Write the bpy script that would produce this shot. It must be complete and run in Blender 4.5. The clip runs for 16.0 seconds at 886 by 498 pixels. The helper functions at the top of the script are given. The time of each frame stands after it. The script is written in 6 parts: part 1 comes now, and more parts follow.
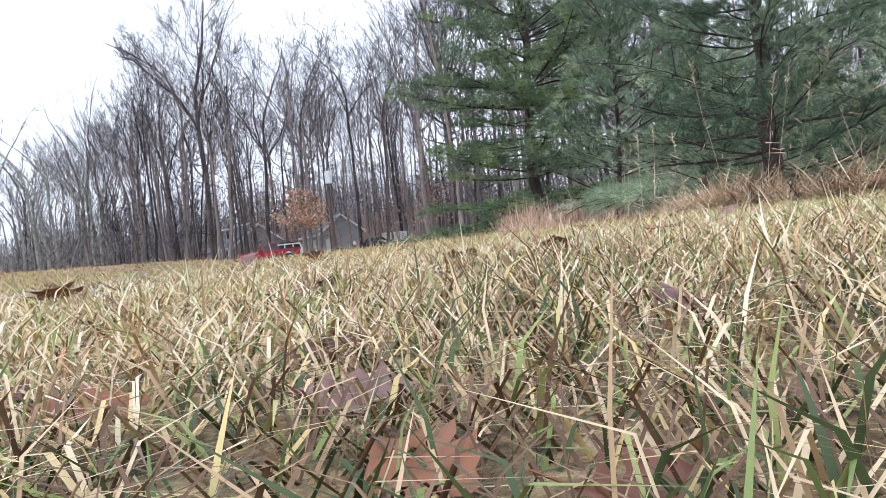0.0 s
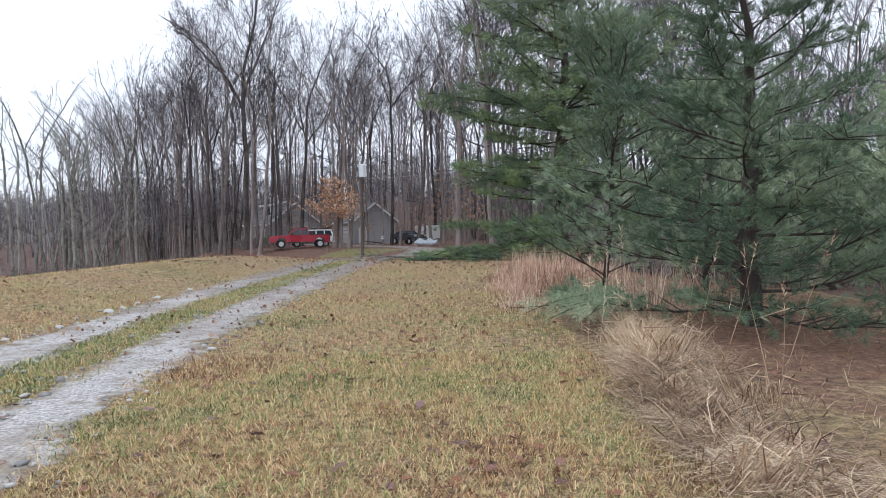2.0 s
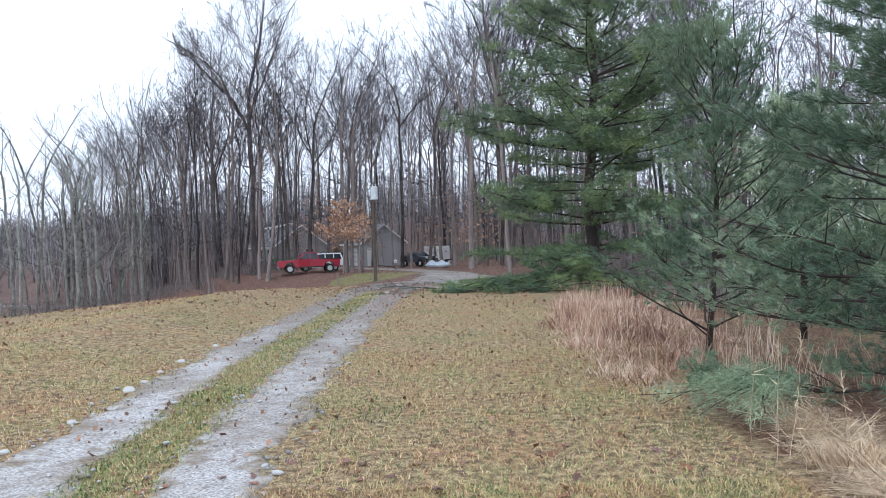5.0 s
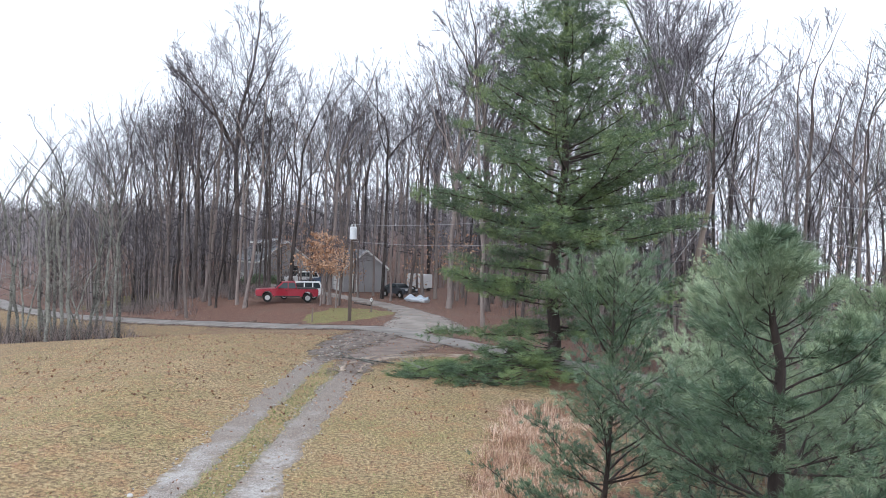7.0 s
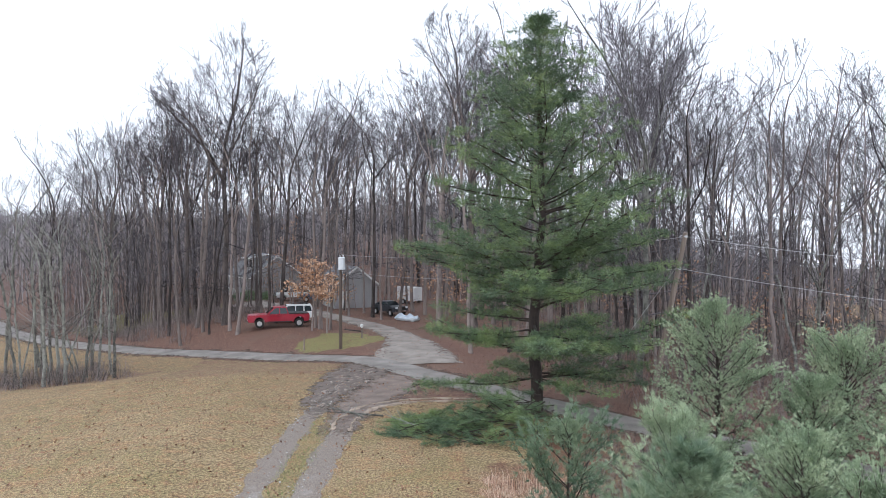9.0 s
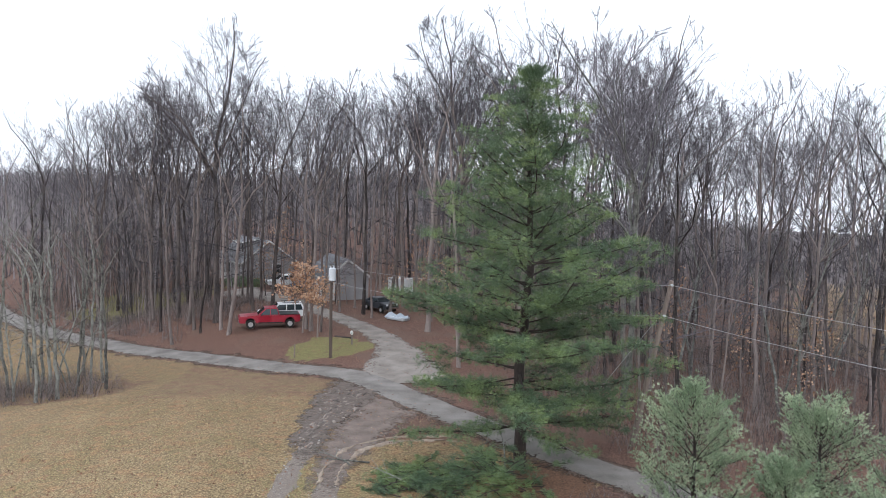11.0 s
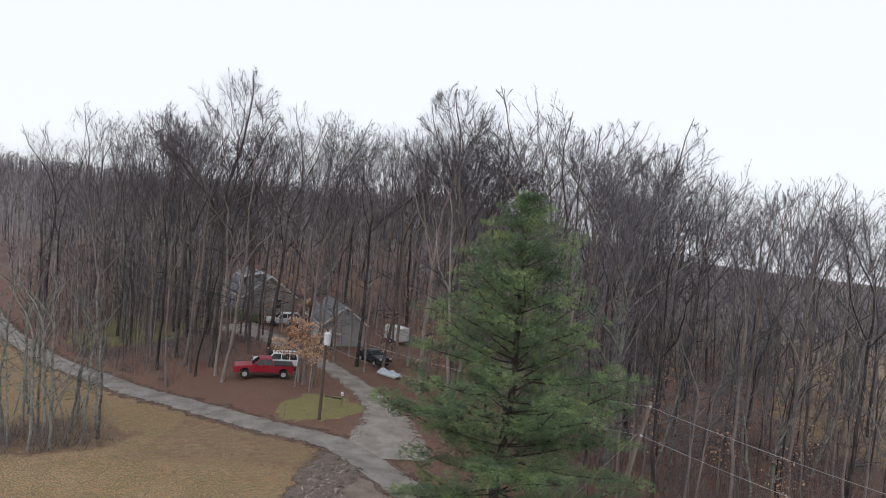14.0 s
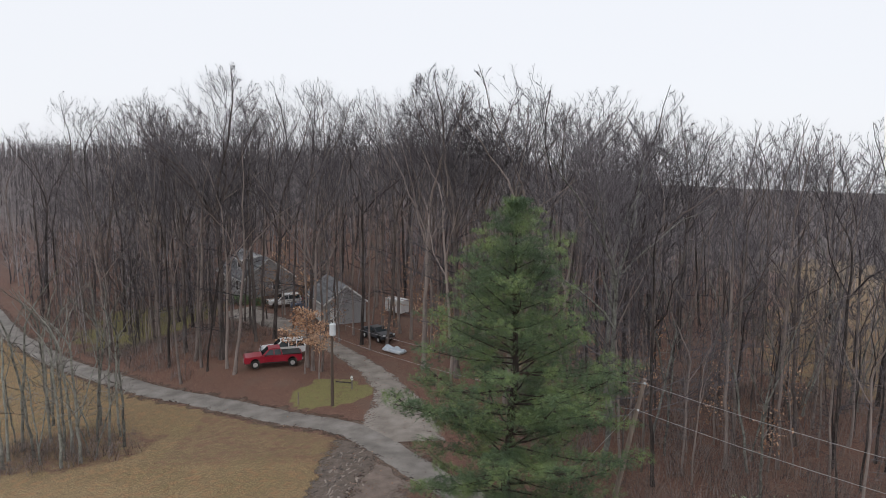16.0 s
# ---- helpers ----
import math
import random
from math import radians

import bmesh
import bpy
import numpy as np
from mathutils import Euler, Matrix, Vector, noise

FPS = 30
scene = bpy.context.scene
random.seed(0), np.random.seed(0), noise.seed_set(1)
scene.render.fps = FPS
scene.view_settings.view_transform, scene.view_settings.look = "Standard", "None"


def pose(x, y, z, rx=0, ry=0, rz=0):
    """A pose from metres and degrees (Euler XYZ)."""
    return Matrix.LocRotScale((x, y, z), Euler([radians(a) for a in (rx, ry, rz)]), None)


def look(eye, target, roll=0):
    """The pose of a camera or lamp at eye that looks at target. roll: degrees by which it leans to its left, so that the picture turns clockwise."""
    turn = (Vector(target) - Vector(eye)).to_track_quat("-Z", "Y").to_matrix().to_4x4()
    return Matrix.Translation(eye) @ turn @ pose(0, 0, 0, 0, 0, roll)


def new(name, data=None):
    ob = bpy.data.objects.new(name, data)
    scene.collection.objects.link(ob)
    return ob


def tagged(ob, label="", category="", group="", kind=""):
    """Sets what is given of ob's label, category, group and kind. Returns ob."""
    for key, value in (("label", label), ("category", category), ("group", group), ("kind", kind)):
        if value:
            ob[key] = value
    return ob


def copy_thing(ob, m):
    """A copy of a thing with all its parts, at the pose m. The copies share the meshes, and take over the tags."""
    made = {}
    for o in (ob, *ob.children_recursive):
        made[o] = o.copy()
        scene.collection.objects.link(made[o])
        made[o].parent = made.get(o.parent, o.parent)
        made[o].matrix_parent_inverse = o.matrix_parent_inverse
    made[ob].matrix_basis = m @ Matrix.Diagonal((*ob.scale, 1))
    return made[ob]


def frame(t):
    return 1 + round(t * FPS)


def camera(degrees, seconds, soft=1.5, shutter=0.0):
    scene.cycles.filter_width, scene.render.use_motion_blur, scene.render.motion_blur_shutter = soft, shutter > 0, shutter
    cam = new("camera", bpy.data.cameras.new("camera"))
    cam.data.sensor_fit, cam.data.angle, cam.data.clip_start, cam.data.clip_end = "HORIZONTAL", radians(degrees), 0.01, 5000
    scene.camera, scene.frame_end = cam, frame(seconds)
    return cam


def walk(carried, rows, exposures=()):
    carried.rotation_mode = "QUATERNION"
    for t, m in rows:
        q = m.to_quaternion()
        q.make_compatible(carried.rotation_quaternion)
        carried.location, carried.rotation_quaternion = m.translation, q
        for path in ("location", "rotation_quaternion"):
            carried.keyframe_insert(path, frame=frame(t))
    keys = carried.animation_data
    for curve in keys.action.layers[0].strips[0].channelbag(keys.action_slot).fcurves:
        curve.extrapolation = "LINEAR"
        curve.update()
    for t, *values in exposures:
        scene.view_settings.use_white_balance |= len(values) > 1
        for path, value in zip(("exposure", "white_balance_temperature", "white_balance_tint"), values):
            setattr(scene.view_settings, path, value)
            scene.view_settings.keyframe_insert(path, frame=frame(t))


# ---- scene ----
cam = camera(64.0, 16.0, soft=0.5)
PATH = [
    (0, (-0.64, -2.374, 0.321), (-0.552, -0.376, 0.297), -6.4),
    (0.5, (-0.202, -1.23, 0.805), (-0.262, 0.768, 0.881), 0.2),
    (1, (0.34, -1.702, 1.222), (0.299, 0.294, 1.336), 5.5),
    (1.5, (0.55, -2.106, 1.474), (0.532, -0.11, 1.587), 9.5),
    (2, (0.489, -2.291, 1.558), (0.463, -0.292, 1.502), -0.8),
    (2.5, (0.365, -2.601, 1.531), (0.388, -0.612, 1.324), 0.5),
    (3, (0.195, -2.54, 1.321), (0.234, -0.555, 1.077), -1.8),
    (3.5, (0.064, -2.188, 1.148), (0.071, -0.199, 0.933), -0.8),
    (4, (-0.087, -1.575, 1.247), (-0.112, 0.415, 1.049), 1.5),
    (4.5, (-0.337, -0.95, 1.601), (-0.375, 1.04, 1.408), 0.7),
    (5, (-0.653, -0.433, 2.125), (-0.68, 1.567, 2.114), -1.7),
    (5.2, (-0.725, -0.382, 2.363), (-0.745, 1.617, 2.419), -0.5),
    (7.3, (0.91, -0.717, 5.877), (0.9, 1.283, 5.859), 3.1),
    (7.5, (0.959, -0.907, 6.219), (0.968, 1.093, 6.19), 5.3),
    (8, (1.107, -1.278, 7.056), (1.122, 0.721, 6.985), 1.9),
    (8.5, (1.05, -1.49, 7.76), (1.06, 0.51, 7.714), 0.7),
    (9, (1.112, -1.735, 8.399), (1.122, 0.265, 8.362), 0.2),
    (9.2, (1.113, -1.839, 8.663), (1.128, 0.16, 8.628), 1.2),
    (11.3, (1.305, -1.742, 13.295), (1.338, 0.251, 13.129), 1.2),
    (11.5, (1.264, -1.717, 13.54), (1.284, 0.276, 13.379), -2.0),
    (12, (1.094, -1.77, 14.219), (1.091, 0.226, 14.088), -3.0),
    (12.5, (1.152, -1.743, 15.099), (1.16, 0.252, 14.962), -2.7),
    (13, (1.25, -1.939, 15.907), (1.26, 0.057, 15.776), -2.7),
    (13.5, (1.493, -2.255, 16.676), (1.5, -0.259, 16.549), 1.6),
    (14, (1.635, -2.74, 17.552), (1.647, -0.743, 17.437), 5.8),
    (14.5, (1.381, -3.306, 18.476), (1.417, -1.31, 18.355), 4.5),
    (15, (1.282, -3.598, 19.402), (1.338, -1.606, 19.226), 1.5),
    (15.5, (1.22, -3.906, 20.269), (1.287, -1.919, 20.049), 1.4),
    (16, (1.255, -4.103, 20.88), (1.3, -2.122, 20.611), 0.8),
]
walk(cam, [(t, look(eye, target, roll)) for t, eye, target, roll in PATH], [(0, 0.3, 5650, 11), (0.5, -0.02, 5500, 10), (1, -0.1, 5450, 10), (1.5, -0.08, 5500, 10), (2, -0.06, 5750, 11), (2.5, 0.14, 5850, 12), (3, 0.16, 5850, 12), (3.5, 0.22, 5600, 10), (4.3, 0.22, 5450, 9), (5, 0.12, 5450, 9), (7.5, 0.28, 5750, 10), (9, 0.2, 5750, 10), (12.5, -0.04, 5900, 10), (13.5, -0.3, 5950, 10), (14.3, -0.42, 6200, 11), (16, -0.5, 6250, 11)])

# ---------------------------------------------------------------- light
world = bpy.data.worlds.new("overcast_sky")
scene.world = world
world.use_nodes = True
wn = world.node_tree
wn.nodes.clear()
w_out = wn.nodes.new("ShaderNodeOutputWorld")
w_bg = wn.nodes.new("ShaderNodeBackground")
w_sky = wn.nodes.new("ShaderNodeTexSky")
w_sky.sky_type, w_sky.sun_disc = "NISHITA", False
w_sky.sun_elevation, w_sky.sun_rotation = radians(28), radians(200)
w_mix = wn.nodes.new("ShaderNodeMix")
w_mix.data_type = "RGBA"
w_mix.inputs["Factor"].default_value = 0.93
w_mix.inputs["B"].default_value = (13.4, 13.45, 13.6, 1)
wn.links.new(w_sky.outputs[0], w_mix.inputs["A"])
wn.links.new(w_mix.outputs["Result"], w_bg.inputs["Color"])
w_bg.inputs["Strength"].default_value = 0.1
wn.links.new(w_bg.outputs[0], w_out.inputs["Surface"])

sun = new("sun", bpy.data.lights.new("sun", "SUN"))
sun.data.energy, sun.data.angle, sun.data.color = 0.62, radians(25), (1.0, 0.96, 0.9)
sun.matrix_world = look((0, 0, 60), (0 + 20, 0 + 35, 60 - 30))

# ---------------------------------------------------------------- materials


def shader(name):
    m = bpy.data.materials.new(name)
    m.use_nodes = True
    nt = m.node_tree
    return m, nt, nt.nodes["Principled BSDF"]


def node(nt, kind, **values):
    n = nt.nodes.new(kind)
    for key, value in values.items():
        n.inputs[key].default_value = value
    return n


def ramp(nt, source, stops):
    n = nt.nodes.new("ShaderNodeValToRGB")
    while len(n.color_ramp.elements) < len(stops):
        n.color_ramp.elements.new(0.5)
    for e, (at, c) in zip(n.color_ramp.elements, stops):
        e.position, e.color = at, (*c, 1) if len(c) == 3 else c
    nt.links.new(source, n.inputs["Fac"])
    return n.outputs["Color"]


def blend(nt, fac, a, b, mode="MIX"):
    n = nt.nodes.new("ShaderNodeMix")
    n.data_type, n.blend_type = "RGBA", mode
    for socket, value in (("Factor", fac), ("A", a), ("B", b)):
        if isinstance(value, (int, float)):
            n.inputs[socket].default_value = value
        elif isinstance(value, tuple):
            n.inputs[socket].default_value = (*value, 1)
        else:
            nt.links.new(value, n.inputs[socket])
    return n.outputs["Result"]


def math_node(nt, op, a, b=0.0):
    n = nt.nodes.new("ShaderNodeMath")
    n.operation = op
    for k, value in enumerate((a, b)):
        if isinstance(value, (int, float)):
            n.inputs[k].default_value = value
        else:
            nt.links.new(value, n.inputs[k])
    return n.outputs[0]


def noise_of(nt, scale, detail=4.0, coords=None, stretch=None):
    """A noise in world metres (or on the given coordinates)."""
    if coords is None:
        coords = nt.nodes.new("ShaderNodeNewGeometry").outputs["Position"]
    if stretch:
        mp = nt.nodes.new("ShaderNodeMapping")
        mp.inputs["Scale"].default_value = stretch
        nt.links.new(coords, mp.inputs["Vector"])
        coords = mp.outputs["Vector"]
    n = node(nt, "ShaderNodeTexNoise", Scale=scale, Detail=detail)
    nt.links.new(coords, n.inputs["Vector"])
    return n.outputs["Fac"]


def bump(nt, b, height, strength, distance):
    n = node(nt, "ShaderNodeBump", Strength=strength, Distance=distance)
    nt.links.new(height, n.inputs["Height"])
    nt.links.new(n.outputs["Normal"], b.inputs["Normal"])


def surface(name, dark, light, coarse=1.5, fine=25.0, rough=0.85, metal=0.0, relief=0.4, depth=0.01, by_object=0.0, by_island=0.0, local=True, stretch=None):
    """A two-scale varied surface: stains at the coarse scale, grain at the fine one."""
    m, nt, b = shader(name)
    co = nt.nodes.new("ShaderNodeTexCoord").outputs["Object"] if local else None
    big, small = noise_of(nt, coarse, 5.0, co, stretch), noise_of(nt, fine, 6.0, co, stretch)
    f = math_node(nt, "ADD", math_node(nt, "MULTIPLY", big, 0.55), math_node(nt, "MULTIPLY", small, 0.45))
    if by_object:
        r = nt.nodes.new("ShaderNodeObjectInfo").outputs["Random"]
        f = math_node(nt, "ADD", f, math_node(nt, "MULTIPLY", math_node(nt, "SUBTRACT", r, 0.5), by_object))
    if by_island:
        r = nt.nodes.new("ShaderNodeNewGeometry").outputs["Random Per Island"]
        f = math_node(nt, "ADD", f, math_node(nt, "MULTIPLY", math_node(nt, "SUBTRACT", r, 0.5), by_island))
    c = ramp(nt, f, [(0.3, dark), (0.7, light)])
    nt.links.new(c, b.inputs["Base Color"])
    b.inputs["Roughness"].default_value, b.inputs["Metallic"].default_value = rough, metal
    if relief:
        bump(nt, b, small, relief, depth)
    return m


BARK = surface("grey_brown_bark", (0.034, 0.027, 0.025), (0.32, 0.265, 0.24), 2.4, 22.0, 0.95, relief=1.0, depth=0.05, by_object=0.42, stretch=(1, 1, 0.16))
BARK_PALE = surface("pale_lichen_bark", (0.03, 0.027, 0.025), (0.36, 0.36, 0.315), 2.2, 9.0, 0.95, relief=0.6, depth=0.02, by_object=0.2)
LICHEN_TWIG = surface("lichen_covered_twigs", (0.05, 0.043, 0.04), (0.3, 0.28, 0.25), 1.2, 8.0, 0.9, relief=0, by_island=0.7)
TWIG = surface("bare_twigs", (0.027, 0.024, 0.027), (0.185, 0.167, 0.178), 0.7, 6.0, 0.9, relief=0, by_object=0.3, by_island=0.4)
BRUSH_TWIG = surface("grey_brown_brush", (0.06, 0.047, 0.043), (0.3, 0.245, 0.225), 0.1, 3.0, 0.9, relief=0, by_island=0.8)
# Paler and greyer than the near twigs: distance haze is put into this colour.
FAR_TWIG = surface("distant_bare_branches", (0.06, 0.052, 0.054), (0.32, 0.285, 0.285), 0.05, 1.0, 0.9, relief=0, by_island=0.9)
PINE_BARK = surface("pine_bark", (0.016, 0.012, 0.011), (0.075, 0.056, 0.047), 2.0, 14.0, 0.95, relief=0.9, depth=0.03, stretch=(1, 1, 0.3))
WEATHERED = surface("weathered_pole_wood", (0.12, 0.09, 0.075), (0.36, 0.29, 0.245), 1.0, 12.0, 0.9, relief=0.4, stretch=(1, 1, 0.1))
POLE_BROWN = surface("creosoted_pole_wood", (0.045, 0.034, 0.028), (0.17, 0.13, 0.105), 1.0, 12.0, 0.9, relief=0.4, stretch=(1, 1, 0.1))
SIDING = surface("tan_lap_siding", (0.33, 0.325, 0.33), (0.45, 0.44, 0.44), 0.5, 12.0, 0.8, relief=0.1)
TRIM = surface("white_trim_paint", (0.70, 0.70, 0.68), (0.82, 0.82, 0.80), 0.8, 10.0, 0.5, relief=0.05)
SHINGLE = surface("grey_asphalt_shingle", (0.13, 0.135, 0.14), (0.27, 0.27, 0.28), 0.8, 30.0, 0.9, relief=0.4, by_island=0.3)
RED = surface("red_truck_paint", (0.27, 0.006, 0.02), (0.37, 0.01, 0.032), 1.0, 20.0, 0.28, relief=0)
WHITE_PAINT = surface("white_vehicle_paint", (0.68, 0.68, 0.67), (0.8, 0.8, 0.8), 1.0, 20.0, 0.3, relief=0)
DARK_PAINT = surface("dark_vehicle_paint", (0.015, 0.018, 0.022), (0.04, 0.045, 0.055), 1.0, 20.0, 0.3, relief=0)
BLUE_PAINT = surface("dull_blue_paint", (0.06, 0.09, 0.15), (0.12, 0.16, 0.24), 1.0, 20.0, 0.35, relief=0)
RUBBER = surface("tyre_rubber", (0.012, 0.012, 0.012), (0.04, 0.038, 0.035), 3.0, 40.0, 0.9)
ALLOY = surface("wheel_alloy", (0.5, 0.5, 0.5), (0.7, 0.7, 0.7), 4.0, 40.0, 0.35, metal=0.7, relief=0)
CHROME = surface("bumper_chrome", (0.5, 0.5, 0.5), (0.65, 0.65, 0.66), 3.0, 20.0, 0.2, metal=1.0, relief=0)
BLACK = surface("black_plastic", (0.01, 0.01, 0.01), (0.035, 0.035, 0.035), 3.0, 30.0, 0.6)
GALV = surface("pale_grey_steel", (0.55, 0.58, 0.6), (0.75, 0.78, 0.8), 2.0, 20.0, 0.45, metal=0.0, relief=0.05)
WIRE = surface("grey_cable", (0.4, 0.4, 0.4), (0.58, 0.57, 0.56), 2.0, 20.0, 0.7, relief=0)
STONE = surface("pale_limestone", (0.26, 0.25, 0.24), (0.55, 0.54, 0.52), 3.0, 30.0, 0.9, by_island=0.5)
GLASS, _nt, _b = shader("tinted_car_glass")
_b.inputs["Base Color"].default_value = (0.03, 0.04, 0.045, 1)
_b.inputs["Roughness"].default_value = 0.05


def needle_material(name, a, b_, c_):
    m, nt, b = shader(name)
    isl = nt.nodes.new("ShaderNodeNewGeometry").outputs["Random Per Island"]
    co = nt.nodes.new("ShaderNodeTexCoord").outputs["Object"]
    n = noise_of(nt, 0.7, 4.0, co)
    f = math_node(nt, "ADD", math_node(nt, "MULTIPLY", n, 1.0), math_node(nt, "MULTIPLY", isl, 0.16))
    nt.links.new(ramp(nt, f, [(0.32, a), (0.55, b_), (0.8, c_)]), b.inputs["Base Color"])
    b.inputs["Roughness"].default_value = 0.38
    return m


NEEDLE_OLD = needle_material("deep_green_needles", (0.042, 0.075, 0.043), (0.112, 0.172, 0.083), (0.27, 0.355, 0.125))
# Young needles darkened for the nearest pines: shade of their undersides put in the colour.
NEEDLE_NEAR = needle_material("dark_young_needles", (0.028, 0.06, 0.035), (0.105, 0.17, 0.098), (0.38, 0.46, 0.29))
NEEDLE_YOUNG = needle_material("blue_green_needles", (0.09, 0.135, 0.075), (0.28, 0.365, 0.215), (0.58, 0.65, 0.43))

# ground: straw-coloured mown field, leaf litter under the woods, greener patches, fallen needles
GROUND, nt, b = shader("field_and_leaf_litter")
at = nt.nodes.new("ShaderNodeAttribute")
at.attribute_name = "zone"
sep = nt.nodes.new("ShaderNodeSeparateColor")
nt.links.new(at.outputs["Color"], sep.inputs[0])
n_big, n_mid, n_fine, n_tiny = (noise_of(nt, s, 6.0) for s in (0.35, 1.7, 11.0, 60.0))


def mask(channel, spread=0.55):
    jitter = math_node(nt, "MULTIPLY", math_node(nt, "SUBTRACT", n_mid, 0.5), spread)
    return ramp(nt, math_node(nt, "ADD", sep.outputs[channel], jitter), [(0.4, (0, 0, 0)), (0.6, (1, 1, 1))])


n_mix = math_node(nt, "ADD", math_node(nt, "MULTIPLY", n_fine, 0.5), math_node(nt, "MULTIPLY", n_tiny, 0.5))
straw = ramp(nt, n_mix, [(0.38, (0.08, 0.052, 0.032)), (0.5, (0.3, 0.215, 0.11)), (0.62, (0.62, 0.475, 0.265))])
green = ramp(nt, n_mix, [(0.36, (0.06, 0.06, 0.02)), (0.64, (0.54, 0.48, 0.18))])
patch = ramp(nt, n_big, [(0.48, (0, 0, 0)), (0.62, (0.5, 0.5, 0.5))])
field = blend(nt, patch, straw, green)
f_pos = nt.nodes.new("ShaderNodeSeparateXYZ")
nt.links.new(nt.nodes.new("ShaderNodeNewGeometry").outputs["Position"], f_pos.inputs[0])
dead = math_node(nt, "ADD", math_node(nt, "MULTIPLY", f_pos.outputs["Y"], 0.022), math_node(nt, "MULTIPLY", math_node(nt, "SUBTRACT", n_big, 0.5), 1.6))
field = blend(nt, ramp(nt, dead, [(0.25, (0, 0, 0)), (1.0, (0.8, 0.8, 0.8))]), field, ramp(nt, n_mix, [(0.38, (0.06, 0.04, 0.024)), (0.5, (0.21, 0.145, 0.075)), (0.62, (0.43, 0.315, 0.165))]))
rusty = ramp(nt, n_mid, [(0.49, (0, 0, 0)), (0.64, (0.6, 0.6, 0.6))])
field = blend(nt, rusty, field, ramp(nt, n_mix, [(0.36, (0.09, 0.045, 0.025)), (0.64, (0.62, 0.36, 0.18))]))
litter = ramp(nt, math_node(nt, "ADD", math_node(nt, "MULTIPLY", n_fine, 0.6), math_node(nt, "MULTIPLY", n_tiny, 0.4)),
              [(0.34, (0.048, 0.024, 0.018)), (0.5, (0.155, 0.082, 0.059)), (0.66, (0.36, 0.205, 0.145))])
litter = blend(nt, patch, litter, (0.17, 0.112, 0.083))
# With distance the litter colour is blended to grey, the tone of far bare woods.
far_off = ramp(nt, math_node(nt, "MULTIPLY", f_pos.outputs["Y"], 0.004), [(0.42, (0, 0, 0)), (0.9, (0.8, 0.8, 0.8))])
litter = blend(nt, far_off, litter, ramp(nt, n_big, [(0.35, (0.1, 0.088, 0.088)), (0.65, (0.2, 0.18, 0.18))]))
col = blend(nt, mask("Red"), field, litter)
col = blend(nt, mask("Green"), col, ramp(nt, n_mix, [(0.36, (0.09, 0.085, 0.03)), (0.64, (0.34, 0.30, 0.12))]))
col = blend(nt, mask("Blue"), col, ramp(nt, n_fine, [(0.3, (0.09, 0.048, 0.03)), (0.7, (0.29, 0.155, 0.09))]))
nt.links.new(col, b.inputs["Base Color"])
b.inputs["Roughness"].default_value = 0.95
bump(nt, b, math_node(nt, "ADD", n_fine, math_node(nt, "MULTIPLY", n_tiny, 0.5)), 0.9, 0.06)

# worn gravel and asphalt
GRAVEL, nt, b = shader("pale_packed_gravel")
n1, n2, n3, n4 = (noise_of(nt, k, 6.0) for k in (0.9, 5.0, 38.0, 95.0))
stones = math_node(nt, "ADD", math_node(nt, "MULTIPLY", n3, 0.55), math_node(nt, "MULTIPLY", n4, 0.45))
c = ramp(nt, stones, [(0.36, (0.17, 0.15, 0.135)), (0.5, (0.48, 0.45, 0.425)), (0.62, (0.78, 0.755, 0.73))])
c = blend(nt, ramp(nt, n2, [(0.5, (0, 0, 0)), (0.68, (0.6, 0.6, 0.6))]), c, (0.22, 0.17, 0.13))
c = blend(nt, ramp(nt, n1, [(0.5, (0, 0, 0)), (0.7, (0.6, 0.6, 0.6))]), c, (0.32, 0.26, 0.205))
rim = nt.nodes.new("ShaderNodeAttribute")
rim.attribute_name = "rim"
ragged = math_node(nt, "ADD", rim.outputs["Fac"], math_node(nt, "ADD", math_node(nt, "MULTIPLY", math_node(nt, "SUBTRACT", n2, 0.5), 1.5), math_node(nt, "MULTIPLY", math_node(nt, "SUBTRACT", n3, 0.5), 1.2)))
c = blend(nt, ramp(nt, ragged, [(0.48, (0, 0, 0)), (0.85, (0.95, 0.95, 0.95))]), c, ramp(nt, n3, [(0.36, (0.07, 0.052, 0.03)), (0.5, (0.2, 0.15, 0.088)), (0.62, (0.36, 0.28, 0.15))]))
# the stone thins out towards the lane, where the bare earth shows
g_pos = nt.nodes.new("ShaderNodeSeparateXYZ")
nt.links.new(nt.nodes.new("ShaderNodeNewGeometry").outputs["Position"], g_pos.inputs[0])
worn = math_node(nt, "ADD", math_node(nt, "MULTIPLY", g_pos.outputs["Y"], 0.03), math_node(nt, "MULTIPLY", math_node(nt, "SUBTRACT", n1, 0.5), 0.9))
c = blend(nt, ramp(nt, worn, [(0.15, (0, 0, 0)), (0.6, (0.95, 0.95, 0.95))]), c, ramp(nt, stones, [(0.38, (0.08, 0.06, 0.047)), (0.5, (0.22, 0.178, 0.145)), (0.62, (0.42, 0.35, 0.295))]))
nt.links.new(c, b.inputs["Base Color"])
b.inputs["Roughness"].default_value = 0.8
bump(nt, b, stones, 0.8, 0.03)
LANE = surface("old_grey_asphalt", (0.095, 0.083, 0.073), (0.36, 0.327, 0.296), 0.7, 26.0, 0.75, relief=0.3, depth=0.01, local=False)


